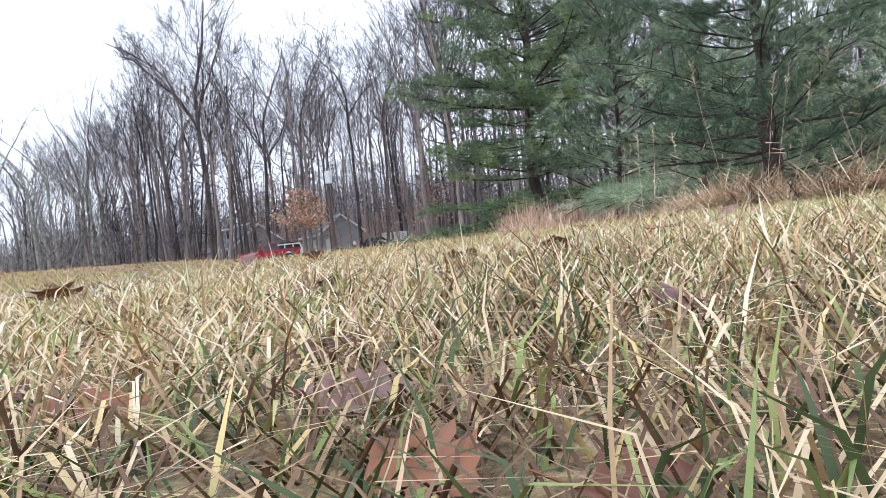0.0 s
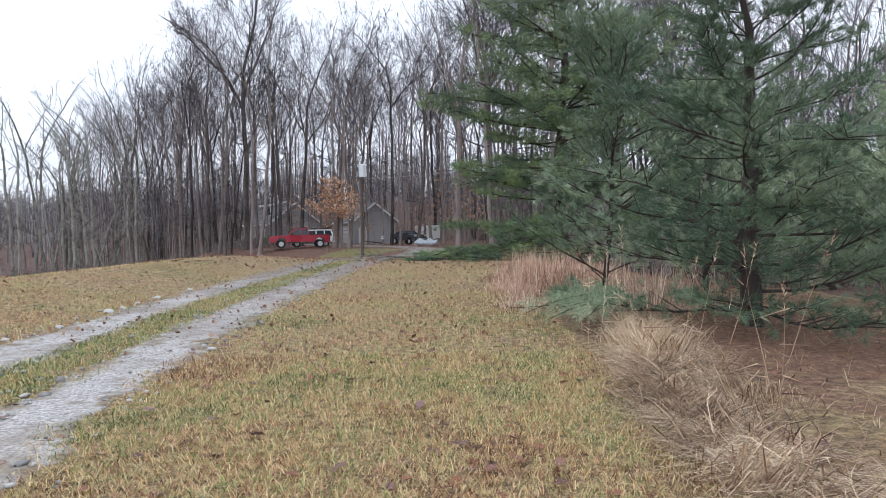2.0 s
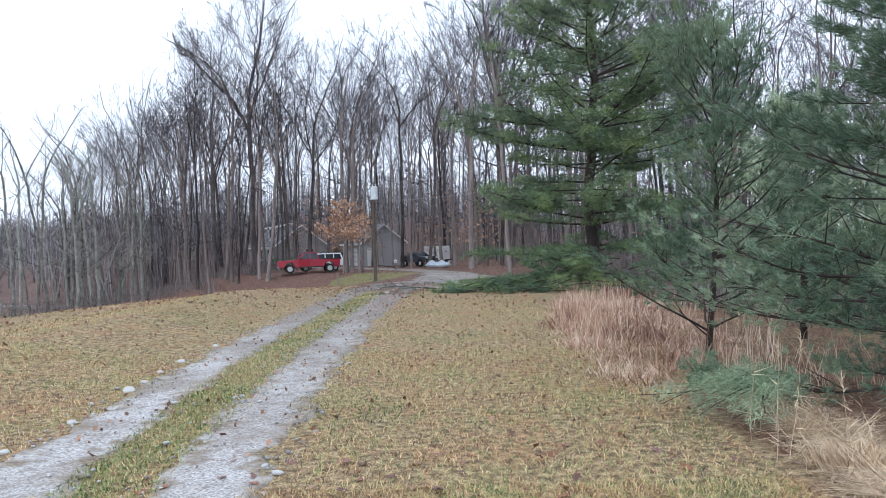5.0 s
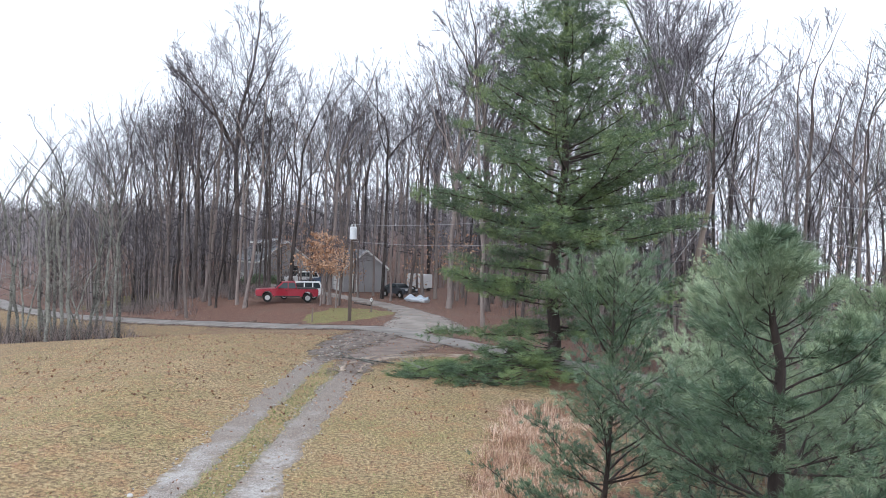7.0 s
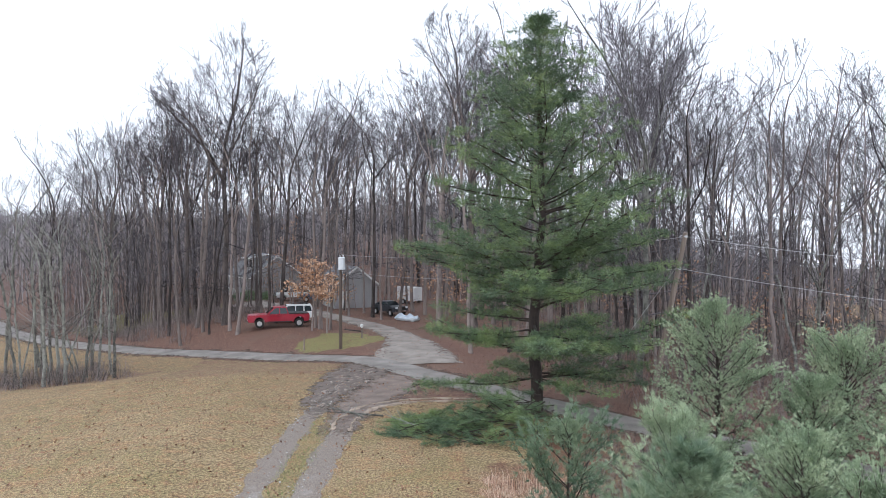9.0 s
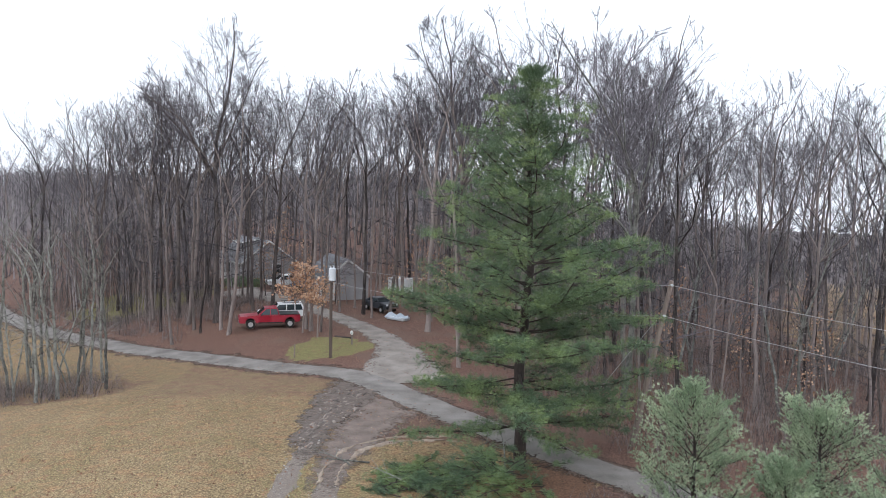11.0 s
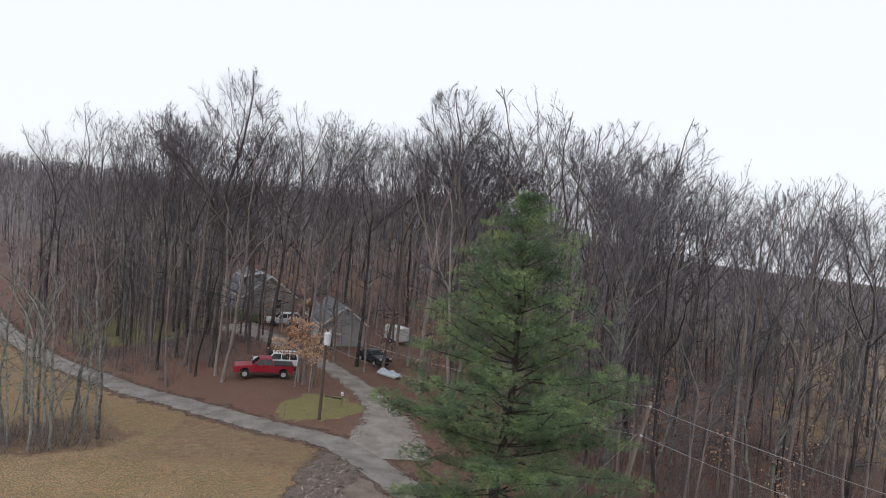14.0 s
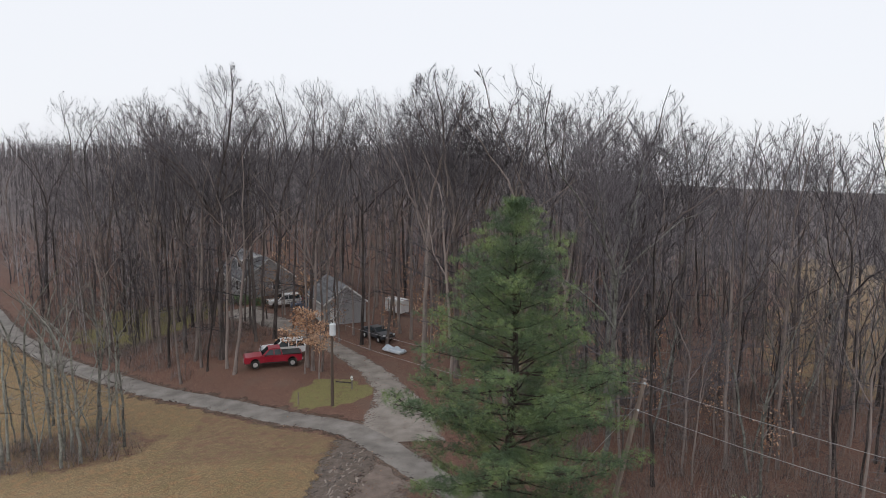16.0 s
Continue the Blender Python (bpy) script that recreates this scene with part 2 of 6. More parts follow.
def crumble(m, start=0.55, end=0.95, grain=6.0):
    """Let a strip of road break up towards its edges, so that the ground shows between its last crumbs."""
    nt = m.node_tree
    out = next(n for n in nt.nodes if n.type == "OUTPUT_MATERIAL")
    b = next(n for n in nt.nodes if n.type == "BSDF_PRINCIPLED")
    rim = nt.nodes.new("ShaderNodeAttribute")
    rim.attribute_name = "rim"
    wear = math_node(nt, "ADD", rim.outputs["Fac"], math_node(nt, "MULTIPLY", math_node(nt, "SUBTRACT", math_node(nt, "ADD", noise_of(nt, grain, 6.0), math_node(nt, "MULTIPLY", noise_of(nt, grain * 0.22, 3.0), 0.8)), 0.9), 1.3))
    mix = nt.nodes.new("ShaderNodeMixShader")
    nt.links.new(ramp(nt, wear, [(start, (0, 0, 0)), (end, (1, 1, 1))]), mix.inputs[0])
    nt.links.new(b.outputs[0], mix.inputs[1])
    nt.links.new(nt.nodes.new("ShaderNodeBsdfTransparent").outputs[0], mix.inputs[2])
    nt.links.new(mix.outputs[0], out.inputs["Surface"])
    return m


VERGE = surface("dark_leafy_verge", (0.045, 0.032, 0.025), (0.23, 0.16, 0.12), 1.0, 9.0, 0.95, relief=0.7, depth=0.03, local=False)
MUD = surface("wet_rutted_mud", (0.04, 0.029, 0.023), (0.21, 0.162, 0.13), 2.2, 9.0, 0.6, relief=0.9, depth=0.06, local=False, by_island=0.35)
CRUSHED = surface("brown_bare_dirt", (0.1, 0.073, 0.06), (0.3, 0.238, 0.2), 1.2, 20.0, 0.9, relief=0.5, depth=0.02, local=False)


MUD_CLOD = surface("churned_mud_ridges", (0.05, 0.038, 0.031), (0.37, 0.312, 0.265), 3.0, 14.0, 0.6, relief=0.9, depth=0.03, local=False, by_island=0.5)
DRIVE = surface("brown_grey_driveway_gravel", (0.13, 0.11, 0.094), (0.42, 0.37, 0.325), 0.7, 26.0, 0.8, relief=0.4, depth=0.015, local=False)
for m_, a_, z_ in ((VERGE, 0.5, 0.95), (MUD, 0.6, 0.95), (CRUSHED, 0.45, 1.0), (LANE, 0.8, 1.05), (DRIVE, 0.7, 1.05)):
    crumble(m_, a_, z_)


def blade_material(name, stops, trans=0.15):
    m, nt, b = shader(name)
    g = nt.nodes.new("ShaderNodeNewGeometry")
    patchy = math_node(nt, "ADD", math_node(nt, "MULTIPLY", noise_of(nt, 0.6, 3.0), 2.0), math_node(nt, "MULTIPLY", noise_of(nt, 3.5, 2.0), 0.9))
    f = math_node(nt, "ADD", math_node(nt, "MULTIPLY", g.outputs["Random Per Island"], 0.8), math_node(nt, "SUBTRACT", patchy, 1.32))
    nt.links.new(ramp(nt, f, stops), b.inputs["Base Color"])
    b.inputs["Roughness"].default_value = 0.6
    return m


GRASS = blade_material("mixed_straw_and_green_grass", [(0.06, (0.06, 0.09, 0.03)), (0.22, (0.25, 0.33, 0.09)), (0.37, (0.46, 0.45, 0.18)), (0.48, (0.7, 0.53, 0.23)), (0.58, (0.82, 0.65, 0.36)), (0.72, (0.66, 0.42, 0.2)), (0.84, (0.46, 0.22, 0.12)), (0.98, (0.14, 0.07, 0.04))])
STRAW = blade_material("matted_bleached_straw", [(0.05, (0.16, 0.09, 0.05)), (0.25, (0.5, 0.33, 0.18)), (0.5, (0.78, 0.62, 0.4)), (0.75, (0.92, 0.82, 0.62)), (0.95, (0.4, 0.42, 0.14))])
GREEN_GRASS = blade_material("green_track_grass", [(0.05, (0.07, 0.10, 0.03)), (0.35, (0.18, 0.25, 0.07)), (0.65, (0.36, 0.40, 0.14)), (0.95, (0.55, 0.45, 0.24))])
HAY = blade_material("dead_tall_grass", [(0.12, (0.07, 0.04, 0.027)), (0.36, (0.27, 0.165, 0.1)), (0.58, (0.52, 0.365, 0.235)), (0.92, (0.84, 0.68, 0.47))])
RUST_GRASS = blade_material("flattened_rusty_grass", [(0.1, (0.1, 0.055, 0.035)), (0.4, (0.28, 0.16, 0.095)), (0.65, (0.42, 0.28, 0.17)), (0.95, (0.6, 0.46, 0.3))])
SEDGE = blade_material("rusty_broom_sedge", [(0.1, (0.22, 0.12, 0.08)), (0.35, (0.46, 0.27, 0.18)), (0.6, (0.66, 0.44, 0.31)), (0.9, (0.8, 0.64, 0.5))])
OAK_LEAF = blade_material("dry_oak_leaves", [(0.2, (0.14, 0.065, 0.04)), (0.5, (0.28, 0.14, 0.085)), (0.9, (0.42, 0.25, 0.16))])
TAN_LEAF = blade_material("clinging_tan_leaves", [(0.2, (0.28, 0.14, 0.075)), (0.5, (0.5, 0.29, 0.17)), (0.9, (0.66, 0.45, 0.3))])

# ---------------------------------------------------------------- builders


def part(name, bm, material, parent=None, label="", smooth=False):
    """Links a bmesh as one mesh object under a thing or a part."""
    me = bpy.data.meshes.new(name)
    bm.to_mesh(me)
    bm.free()
    if smooth:
        for p in me.polygons:
            p.use_smooth = True
    me.materials.append(material)
    ob = new(name, me)
    ob.parent = parent
    if label:
        tagged(ob, label)
    return ob


def sheet(name, verts, tris, material, parent=None, smooth=False):
    """A mesh object from arrays of points and triangles."""
    verts, tris = np.asarray(verts, np.float32), np.asarray(tris, np.int32)
    me = bpy.data.meshes.new(name)
    me.vertices.add(len(verts))
    me.vertices.foreach_set("co", verts.ravel())
    me.loops.add(tris.size)
    me.loops.foreach_set("vertex_index", tris.ravel())
    me.polygons.add(len(tris))
    me.polygons.foreach_set("loop_start", np.arange(0, tris.size, tris.shape[1], dtype=np.int32))
    if smooth:
        me.polygons.foreach_set("use_smooth", np.ones(len(tris), bool))
    me.materials.append(material)
    me.update(calc_edges=True)
    ob = new(name, me)
    ob.parent = parent
    return ob


def empty(name, x=0, y=0, z=0, rz=0.0, rx=0.0, ry=0.0, s=1.0):
    ob = new(name)
    ob.empty_display_size = 0.2
    ob.matrix_basis = pose(x, y, z, rx, ry, rz) @ Matrix.Scale(s, 4)
    return ob


class Tubes:
    """Gathers tapered tubes and spikes into one pair of arrays."""

    def __init__(self):
        self.v, self.f, self.n = [], [], 0

    def add(self, pts, radii, sides):
        pts = np.asarray(pts, float)
        d = np.gradient(pts, axis=0)
        d /= np.linalg.norm(d, axis=1, keepdims=True) + 1e-9
        ref = np.array([1.0, 0, 0]) if abs(d[0][2]) > 0.8 else np.array([0, 0, 1.0])
        u = np.cross(d, ref)
        u /= np.linalg.norm(u, axis=1, keepdims=True) + 1e-9
        w = np.cross(d, u)
        a = np.arange(sides) * 2 * np.pi / sides
        ring = u[:, None] * np.cos(a)[None, :, None] + w[:, None] * np.sin(a)[None, :, None]
        v = pts[:, None] + ring * np.asarray(radii, float)[:, None, None]
        k = len(pts)
        i = np.arange(k - 1)[:, None] * sides + np.arange(sides)[None]
        j = np.arange(k - 1)[:, None] * sides + (np.arange(sides)[None] + 1) % sides
        f = np.concatenate([np.stack([i, j, j + sides], -1).reshape(-1, 3), np.stack([i, j + sides, i + sides], -1).reshape(-1, 3)])
        self.v.append(v.reshape(-1, 3))
        self.f.append(f + self.n)
        self.n += k * sides
        return self

    def spikes(self, base, tip, r):
        """Three-sided spikes from base to tip, all at once."""
        base, tip = np.asarray(base, float), np.asarray(tip, float)
        m = len(base)
        if not m:
            return self
        d = tip - base
        d /= np.linalg.norm(d, axis=1, keepdims=True) + 1e-9
        u = np.cross(d, np.where(np.abs(d[:, 2:3]) > 0.9, [[1.0, 0, 0]], [[0, 0, 1.0]]))
        u /= np.linalg.norm(u, axis=1, keepdims=True) + 1e-9
        w = np.cross(d, u)
        r = np.broadcast_to(np.asarray(r, float), (m,))[:, None]
        ring = [base + r * (u * math.cos(a) + w * math.sin(a)) for a in (0, 2.094, 4.189)]
        v = np.stack([*ring, tip], 1).reshape(-1, 3)
        o = np.arange(m)[:, None] * 4
        f = np.concatenate([o + [0, 1, 3], o + [1, 2, 3], o + [2, 0, 3]])
        self.v.append(v)
        self.f.append(f + self.n)
        self.n += 4 * m
        return self

    def arrays(self):
        return np.concatenate(self.v), np.concatenate(self.f)


def slab(bm, size, at=(0, 0, 0), turn=(0, 0, 0), bevel=0.0, taper=None):
    """A box of that size with its centre there, bevelled; taper narrows its top (x, y)."""
    made = bmesh.ops.create_cube(bm, size=1.0)["verts"]
    for v in made:
        v.co = Vector((v.co.x * size[0], v.co.y * size[1], v.co.z * size[2]))
        if taper and v.co.z > 0:
            v.co.x *= taper[0]
            v.co.y *= taper[1]
    if bevel:
        edges = {e for v in made for e in v.link_edges}
        made = list({v for f in bmesh.ops.bevel(bm, geom=list(edges), offset=bevel, segments=2, affect="EDGES")["faces"] for v in f.verts} | {v for v in made if v.is_valid})
    bmesh.ops.transform(bm, matrix=pose(*at, *turn), verts=made)
    return bm


def rod(bm, a, b_, r0, r1=None, sides=10):
    a, b_ = Vector(a), Vector(b_)
    m = Matrix.Translation((a + b_) / 2) @ (b_ - a).to_track_quat("Z", "Y").to_matrix().to_4x4()
    bmesh.ops.create_cone(bm, cap_ends=True, segments=sides, radius1=r0, radius2=r0 if r1 is None else r1, depth=(b_ - a).length, matrix=m)
    return bm


def smooth01(a, b_, v):
    """A soft step from 0 at a to 1 at b_."""
    t = np.clip((np.asarray(v, float) - a) / (b_ - a), 0, 1)
    return t * t * (3 - 2 * t)


LANE_LINE = [(-92, 140), (-70, 111), (-55, 91), (-47, 82), (-40.8, 75.2), (-35, 69.9), (-30.6, 66.4), (-26.1, 62.6), (-22.6, 60.2), (-19.3, 58.1), (-16.2, 56), (-13.3, 54.1), (-10.5, 52.2), (-8, 50.7), (-5.6, 49.2), (-3, 46.6), (-0.7, 43.2), (2.4, 38.8), (5.6, 35.0), (8.2, 31.9), (10.8, 29.2), (14.5, 26.3), (20, 22.5), (32, 17.5), (60, 10)]
_lx, _ly = np.array(LANE_LINE).T


def gz(x, y):
    """The height of the ground: a swell beside the track, falling away to the low side of the lane, with the yard level beyond it."""
    x, y = np.asarray(x, float), np.asarray(y, float)
    r = np.hypot(x, y)
    z = 0.27 - 0.47 * smooth01(25, 46, y) + 0.3 * smooth01(50.5, 56, y) * smooth01(-2, 4, x)
    z = z + 0.36 * np.exp(-(((x + 8.9) / 2.0) ** 2)) * (1 - smooth01(22, 42, y))
    u = np.clip(-10.0 - x, 0, 60)
    past = smooth01(40, 52, y)
    z = z - 0.092 * u * u / (u + 4) * (1 - past) - (0.078 * np.clip(-3 - x, 0, 80) + 0.15 * smooth01(3, -3, x)) * past
    beyond = y - np.interp(x, _lx, _ly)
    yard = smooth01(1.6, 9, beyond) * smooth01(-36, -20, x) * smooth01(4, 0, x)
    z = z + (-0.06 - z) * yard
    z = z - 0.045 * np.clip(x - 3, 0, 30) - 0.05 * np.clip(x - 33, 0, 120)
    side = smooth01(-0.1, 0.55, x / (r + 1e-6))
    z = z + 9.0 * smooth01(95, 165, r) * smooth01(5, 28, beyond) * (1 - side)
    z = z - 5.0 * smooth01(135, 205, r) * side - 3.0 * smooth01(165, 220, r) * (1 - side) + (4.0 - 20.0 * side) * smooth01(190, 430, r) + (7 - 17 * side) * smooth01(450, 900, r)
    z = z + 2.0 * np.sin(x / 61.0 + 1.0) * np.sin(y / 77.0) * smooth01(150, 300, r)
    z = z - 0.035 * np.clip(r - 900, 0, None)
    return z - 0.05 * np.exp(-((x + 0.6) ** 2 + (y + 2.4) ** 2) / 0.6)


def zat(x, y):
    return float(gz(x, y))


def smooth_line(pts, step):
    """A polyline through the points, resampled along its length (Catmull-Rom)."""
    p = np.array(pts, float)
    p = np.vstack([2 * p[0] - p[1], p, 2 * p[-1] - p[-2]])
    out = []
    for k in range(1, len(p) - 2):
        n = max(2, int(np.linalg.norm(p[k + 1] - p[k]) / step))
        t = np.linspace(0, 1, n, endpoint=False)[:, None]
        out.append(0.5 * (2 * p[k] + (p[k + 1] - p[k - 1]) * t + (2 * p[k - 1] - 5 * p[k] + 4 * p[k + 1] - p[k + 2]) * t**2 + (3 * p[k] - p[k - 1] - 3 * p[k + 1] + p[k + 2]) * t**3))
    return np.vstack([*out, p[-2:-1]])


def ribbon(name, pts, width, lift, material, label, category, wobble=0.12, across=6, crown=0.0, step=0.35, fade=0.0):
    """A strip of road draped on the ground, with uneven edges and some thickness at them."""
    line = smooth_line(pts, step)
    d = np.gradient(line, axis=0)
    d /= np.linalg.norm(d, axis=1, keepdims=True)
    nrm = np.stack([-d[:, 1], d[:, 0]], 1)
    w = np.broadcast_to(np.asarray(width, float), (len(line),)) if np.ndim(width) == 0 else np.interp(np.linspace(0, 1, len(line)), np.linspace(0, 1, len(width)), width)
    jag = np.array([[noise.noise((x * 0.9, y * 0.9, k * 9.0)) + 0.6 * noise.noise((x * 3.1, y * 3.1, k * 7.0)) + 0.35 * noise.noise((x * 9.0, y * 9.0, k * 5.0)) for k in (0, 1)] for x, y in line]) * wobble
    s = np.linspace(-0.5, 0.5, across)
    off = s[None] * w[:, None] + np.where(s[None] < 0, -jag[:, :1], jag[:, 1:]) * (np.abs(s[None]) * 2)
    xy = line[:, None] + nrm[:, None] * off[..., None]
    z = gz(xy[..., 0], xy[..., 1]) + lift + crown * (1 - (2 * s[None]) ** 2)
    edge = np.abs(s) > 0.49
    z[:, edge] -= lift + 0.03
    v = np.concatenate([xy, z[..., None]], -1).reshape(-1, 3)
    i = (np.arange(len(line) - 1)[:, None] * across + np.arange(across - 1)[None]).ravel()
    q = np.stack([i, i + 1, i + across + 1, i + across], -1)[:, ::-1]
    ob = sheet(name, v, q, material, smooth=True)
    rim = ob.data.attributes.new("rim", "FLOAT", "POINT")
    worn = np.broadcast_to(np.abs(2 * s)[None], z.shape)
    if fade:
        worn = np.maximum(worn, 1.5 - 1.5 * np.arange(len(line))[:, None] * step / fade)
    rim.data.foreach_set("value", worn.astype(np.float32).ravel())
    return tagged(ob, label, category, kind="structure")

# ---------------------------------------------------------------- plan
HOUSE_DRIVE = [(-0.8, 45.6), (-0.9, 50), (-1.5, 55.5), (-3.4, 61), (-6.4, 66.8), (-10.5, 73), (-14.8, 79), (-18.5, 82.5), (-22, 86), (-24, 90)]
TRACK_L = [(-2.2, -14), (-3.2, -5), (-4.0, 2), (-4.3, 6), (-4.65, 11), (-4.8, 17), (-4.8, 24), (-4.75, 30), (-4.6, 35), (-4.3, 41), (-3.8, 45)]
TRACK_R = [(-0.4, -14), (-1.4, -5), (-2.3, 1.5), (-2.7, 6), (-3.0, 11), (-3.1, 17), (-3.05, 22), (-3.0, 27), (-2.9, 30.5), (-2.5, 32.4), (-1.9, 33.6)]
TRUCK_AT = (-13.72, 63.75)
FOREST = random.Random(11)


def near_line(line, x, y):
    p = np.array(line, float)
    a, d = p[:-1], np.diff(p, axis=0)
    t = np.clip((((x, y) - a) * d).sum(1) / (d * d).sum(1), 0, 1)
    return float(np.linalg.norm(a + d * t[:, None] - (x, y), axis=1).min())


def in_field(x, y):
    """Inside the mown field (1) or outside it (0)."""
    right = 1.4 if y < 15 else 1.4 + (y - 15) * 0.55
    return float(x < right and y < np.interp(x, _lx, _ly) - 2.0 and x > -60)


# ---------------------------------------------------------------- ground
def spaced(lo, hi, step, end_lo, end_hi):
    mid = list(np.arange(lo, hi + 1e-6, step))
    up, down, s = [hi], [lo], step
    while up[-1] < end_hi:
        s *= 1.22
        up.append(up[-1] + s)
    s = step
    while down[-1] > end_lo:
        s *= 1.22
        down.append(down[-1] - s)
    return np.array(down[:0:-1] + mid + up[1:])


gx, gy = spaced(-58, 26, 0.5, -3600, 3600), spaced(-6, 100, 0.5, -3600, 3600)
XX, YY = np.meshgrid(gx, gy)
v = np.stack([XX, YY, gz(XX, YY)], -1).reshape(-1, 3)
i = (np.arange(len(gy) - 1)[:, None] * len(gx) + np.arange(len(gx) - 1)[None]).ravel()
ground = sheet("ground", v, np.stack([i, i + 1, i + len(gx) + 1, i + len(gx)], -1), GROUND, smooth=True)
tagged(ground, "mown straw-coloured field running into leaf-littered woods", "ground", kind="structure")
zone = np.zeros((len(v), 4), np.float32)
for k, (x, y, z) in enumerate(v):
    if -65 < x < 60 and -20 < y < 100:
        zone[k, 0] = 0.0 if (0 < x < 9 and y < 24) else 1.0 - in_field(x, y)
        if ((x + 7.0) / 3.5) ** 2 + ((y - 56.6) / 3.3) ** 2 < 1 + 0.5 * noise.noise((x * 0.5, y * 0.5, 8)) or ((x + 36) / 9.0) ** 2 + ((y - 92) / 13) ** 2 < 1 + 0.6 * noise.noise((x * 0.3, y * 0.3, 8)):
            zone[k, 1] = 0.62
        if ((x - 6.8) / 2.2) ** 2 + ((y - 27.0) / 4.5) ** 2 < 1 or ((x - 4.6) / 2.4) ** 2 + ((y - 7.0) / 2.6) ** 2 < 1:
            zone[k, 2] = 1.0
        if zone[k, 0] < 0.5 and x < 0 and y > 34 and x > -18:
            zone[k, 0] = max(zone[k, 0], 0.46 * float(smooth01(35, 44, y)))
        if -3.6 < x < 6 and y > 31.5:
            zone[k, 0] = max(zone[k, 0], 0.62 * float(smooth01(31.5, 34.5, y)))
        if ((x + 25.5) / 6.5) ** 2 + ((y - 47.5) / 5.0) ** 2 < 1 + 0.5 * noise.noise((x * 0.4, y * 0.4, 3)):
            zone[k, 0] = 0.5
        if -4.45 < x + 0.15 < -3.0 and -10 < y < 31:
            zone[k, 1] = max(zone[k, 1], 0.5 - 0.2 * float(smooth01(10, 20, y)))
        if 1.7 < x < 9 and y < 24:
            zone[k, 2] = max(zone[k, 2], 0.55 if x > 2.6 else 0.42)
    else:
        zone[k, 0] = 1.0
    far_r, far_a = math.hypot(x - 1, y + 2), math.degrees(math.atan2(x - 1, y + 2))
    if 27 + 2 * noise.noise((x * 0.03, y * 0.03, 1)) < far_a < 45 and 75 < far_r < 330:
        zone[k, 0] = 0.45
layer = ground.data.attributes.new("zone", "FLOAT_COLOR", "POINT")
layer.data.foreach_set("color", zone.ravel())

ribbon("road_verge", LANE_LINE, 4.5, 0.03, VERGE, "dark leaf-strewn muddy verge along the lane", "verge", 0.75, 8)
ribbon("road", LANE_LINE, 3.1, 0.05, LANE, "narrow worn grey asphalt lane with leafy verges", "road", 0.18, 8, 0.03)
ribbon("house_driveway", HOUSE_DRIVE, (8.6, 6.0, 3.5, 3.1, 2.9, 3.0, 3.6, 5.0, 6.0, 6.0), 0.035, DRIVE, "grey gravel driveway curving up to the houses", "driveway", 0.25, 8, 0.02)
ribbon("mud_apron", [(-4.8, 27.5), (-4.75, 33), (-4.5, 38), (-3.8, 42.5), (-3.2, 46)], (1.4, 2.0, 3.2, 4.6, 5.6), 0.03, MUD, "dark wet rutted mud where the track meets the lane", "mud", 0.5, 9, fade=9.0)
ribbon("dirt_apron", [(-3.2, 24), (-3.1, 29), (-2.6, 33), (-1.9, 37), (-1.1, 42.5)], (1.5, 2.1, 3.6, 5.2, 6.4), 0.026, CRUSHED, "bare brown dirt at the mouth of the track", "dirt", 0.5, 9, fade=8.0)
ribbon("track_left", TRACK_L, 1.12, 0.02, GRAVEL, "pale gravel wheel track worn into the field", "track", 0.3, 8, -0.015, 0.2)
ribbon("track_right", TRACK_R, 1.2, 0.022, GRAVEL, "pale gravel wheel track worn into the field", "track", 0.3, 8, -0.015, 0.2)


CLAY = surface("tan_clay", (0.12, 0.085, 0.06), (0.56, 0.45, 0.35), 2.6, 16.0, 0.85, relief=0.8, depth=0.04, local=False)
for off in (-0.42, 0.34):
    ribbon("clay_rut", [(-3.0 + off, 27.5), (-2.85 + off, 30), (-2.1 + off * 0.8, 32.3 - off * 0.5), (-0.6, 33.6 - off), (1.2, 34.0 - off), (3.0, 33.9 - off)], (0.12, 0.22, 0.3, 0.3, 0.24, 0.08), 0.03, CLAY, "ridge of tan clay pushed up beside the wheel track", "rut", 0.34, 7, 0.025, 0.12)


# ---------------------------------------------------------------- bare trees
HOUSES = [(-8.5, 86.0, 7.2), (-23.5, 101.5, 7.5), (-13.4, 67.2, 3.0), (-13.7, 63.8, 3.6), (-18.0, 90.5, 3.0), (-14.4, 88.4, 3.0), (-4.2, 73.8, 3.0), (-2.2, 67.8, 2.5), (-2.6, 86.5, 2.5)]


def bend(start, direction, length, n, rng, lift=0.25, wob=0.12):
    p, d, pts = np.array(start, float), np.array(direction, float), [np.array(start, float)]
    for _ in range(n):
        d = d + np.array([rng.gauss(0, wob), rng.gauss(0, wob), rng.gauss(0, wob * 0.6) + lift / n])
        d /= np.linalg.norm(d)
        p = p + d * length / n
        pts.append(p)
    return np.array(pts)


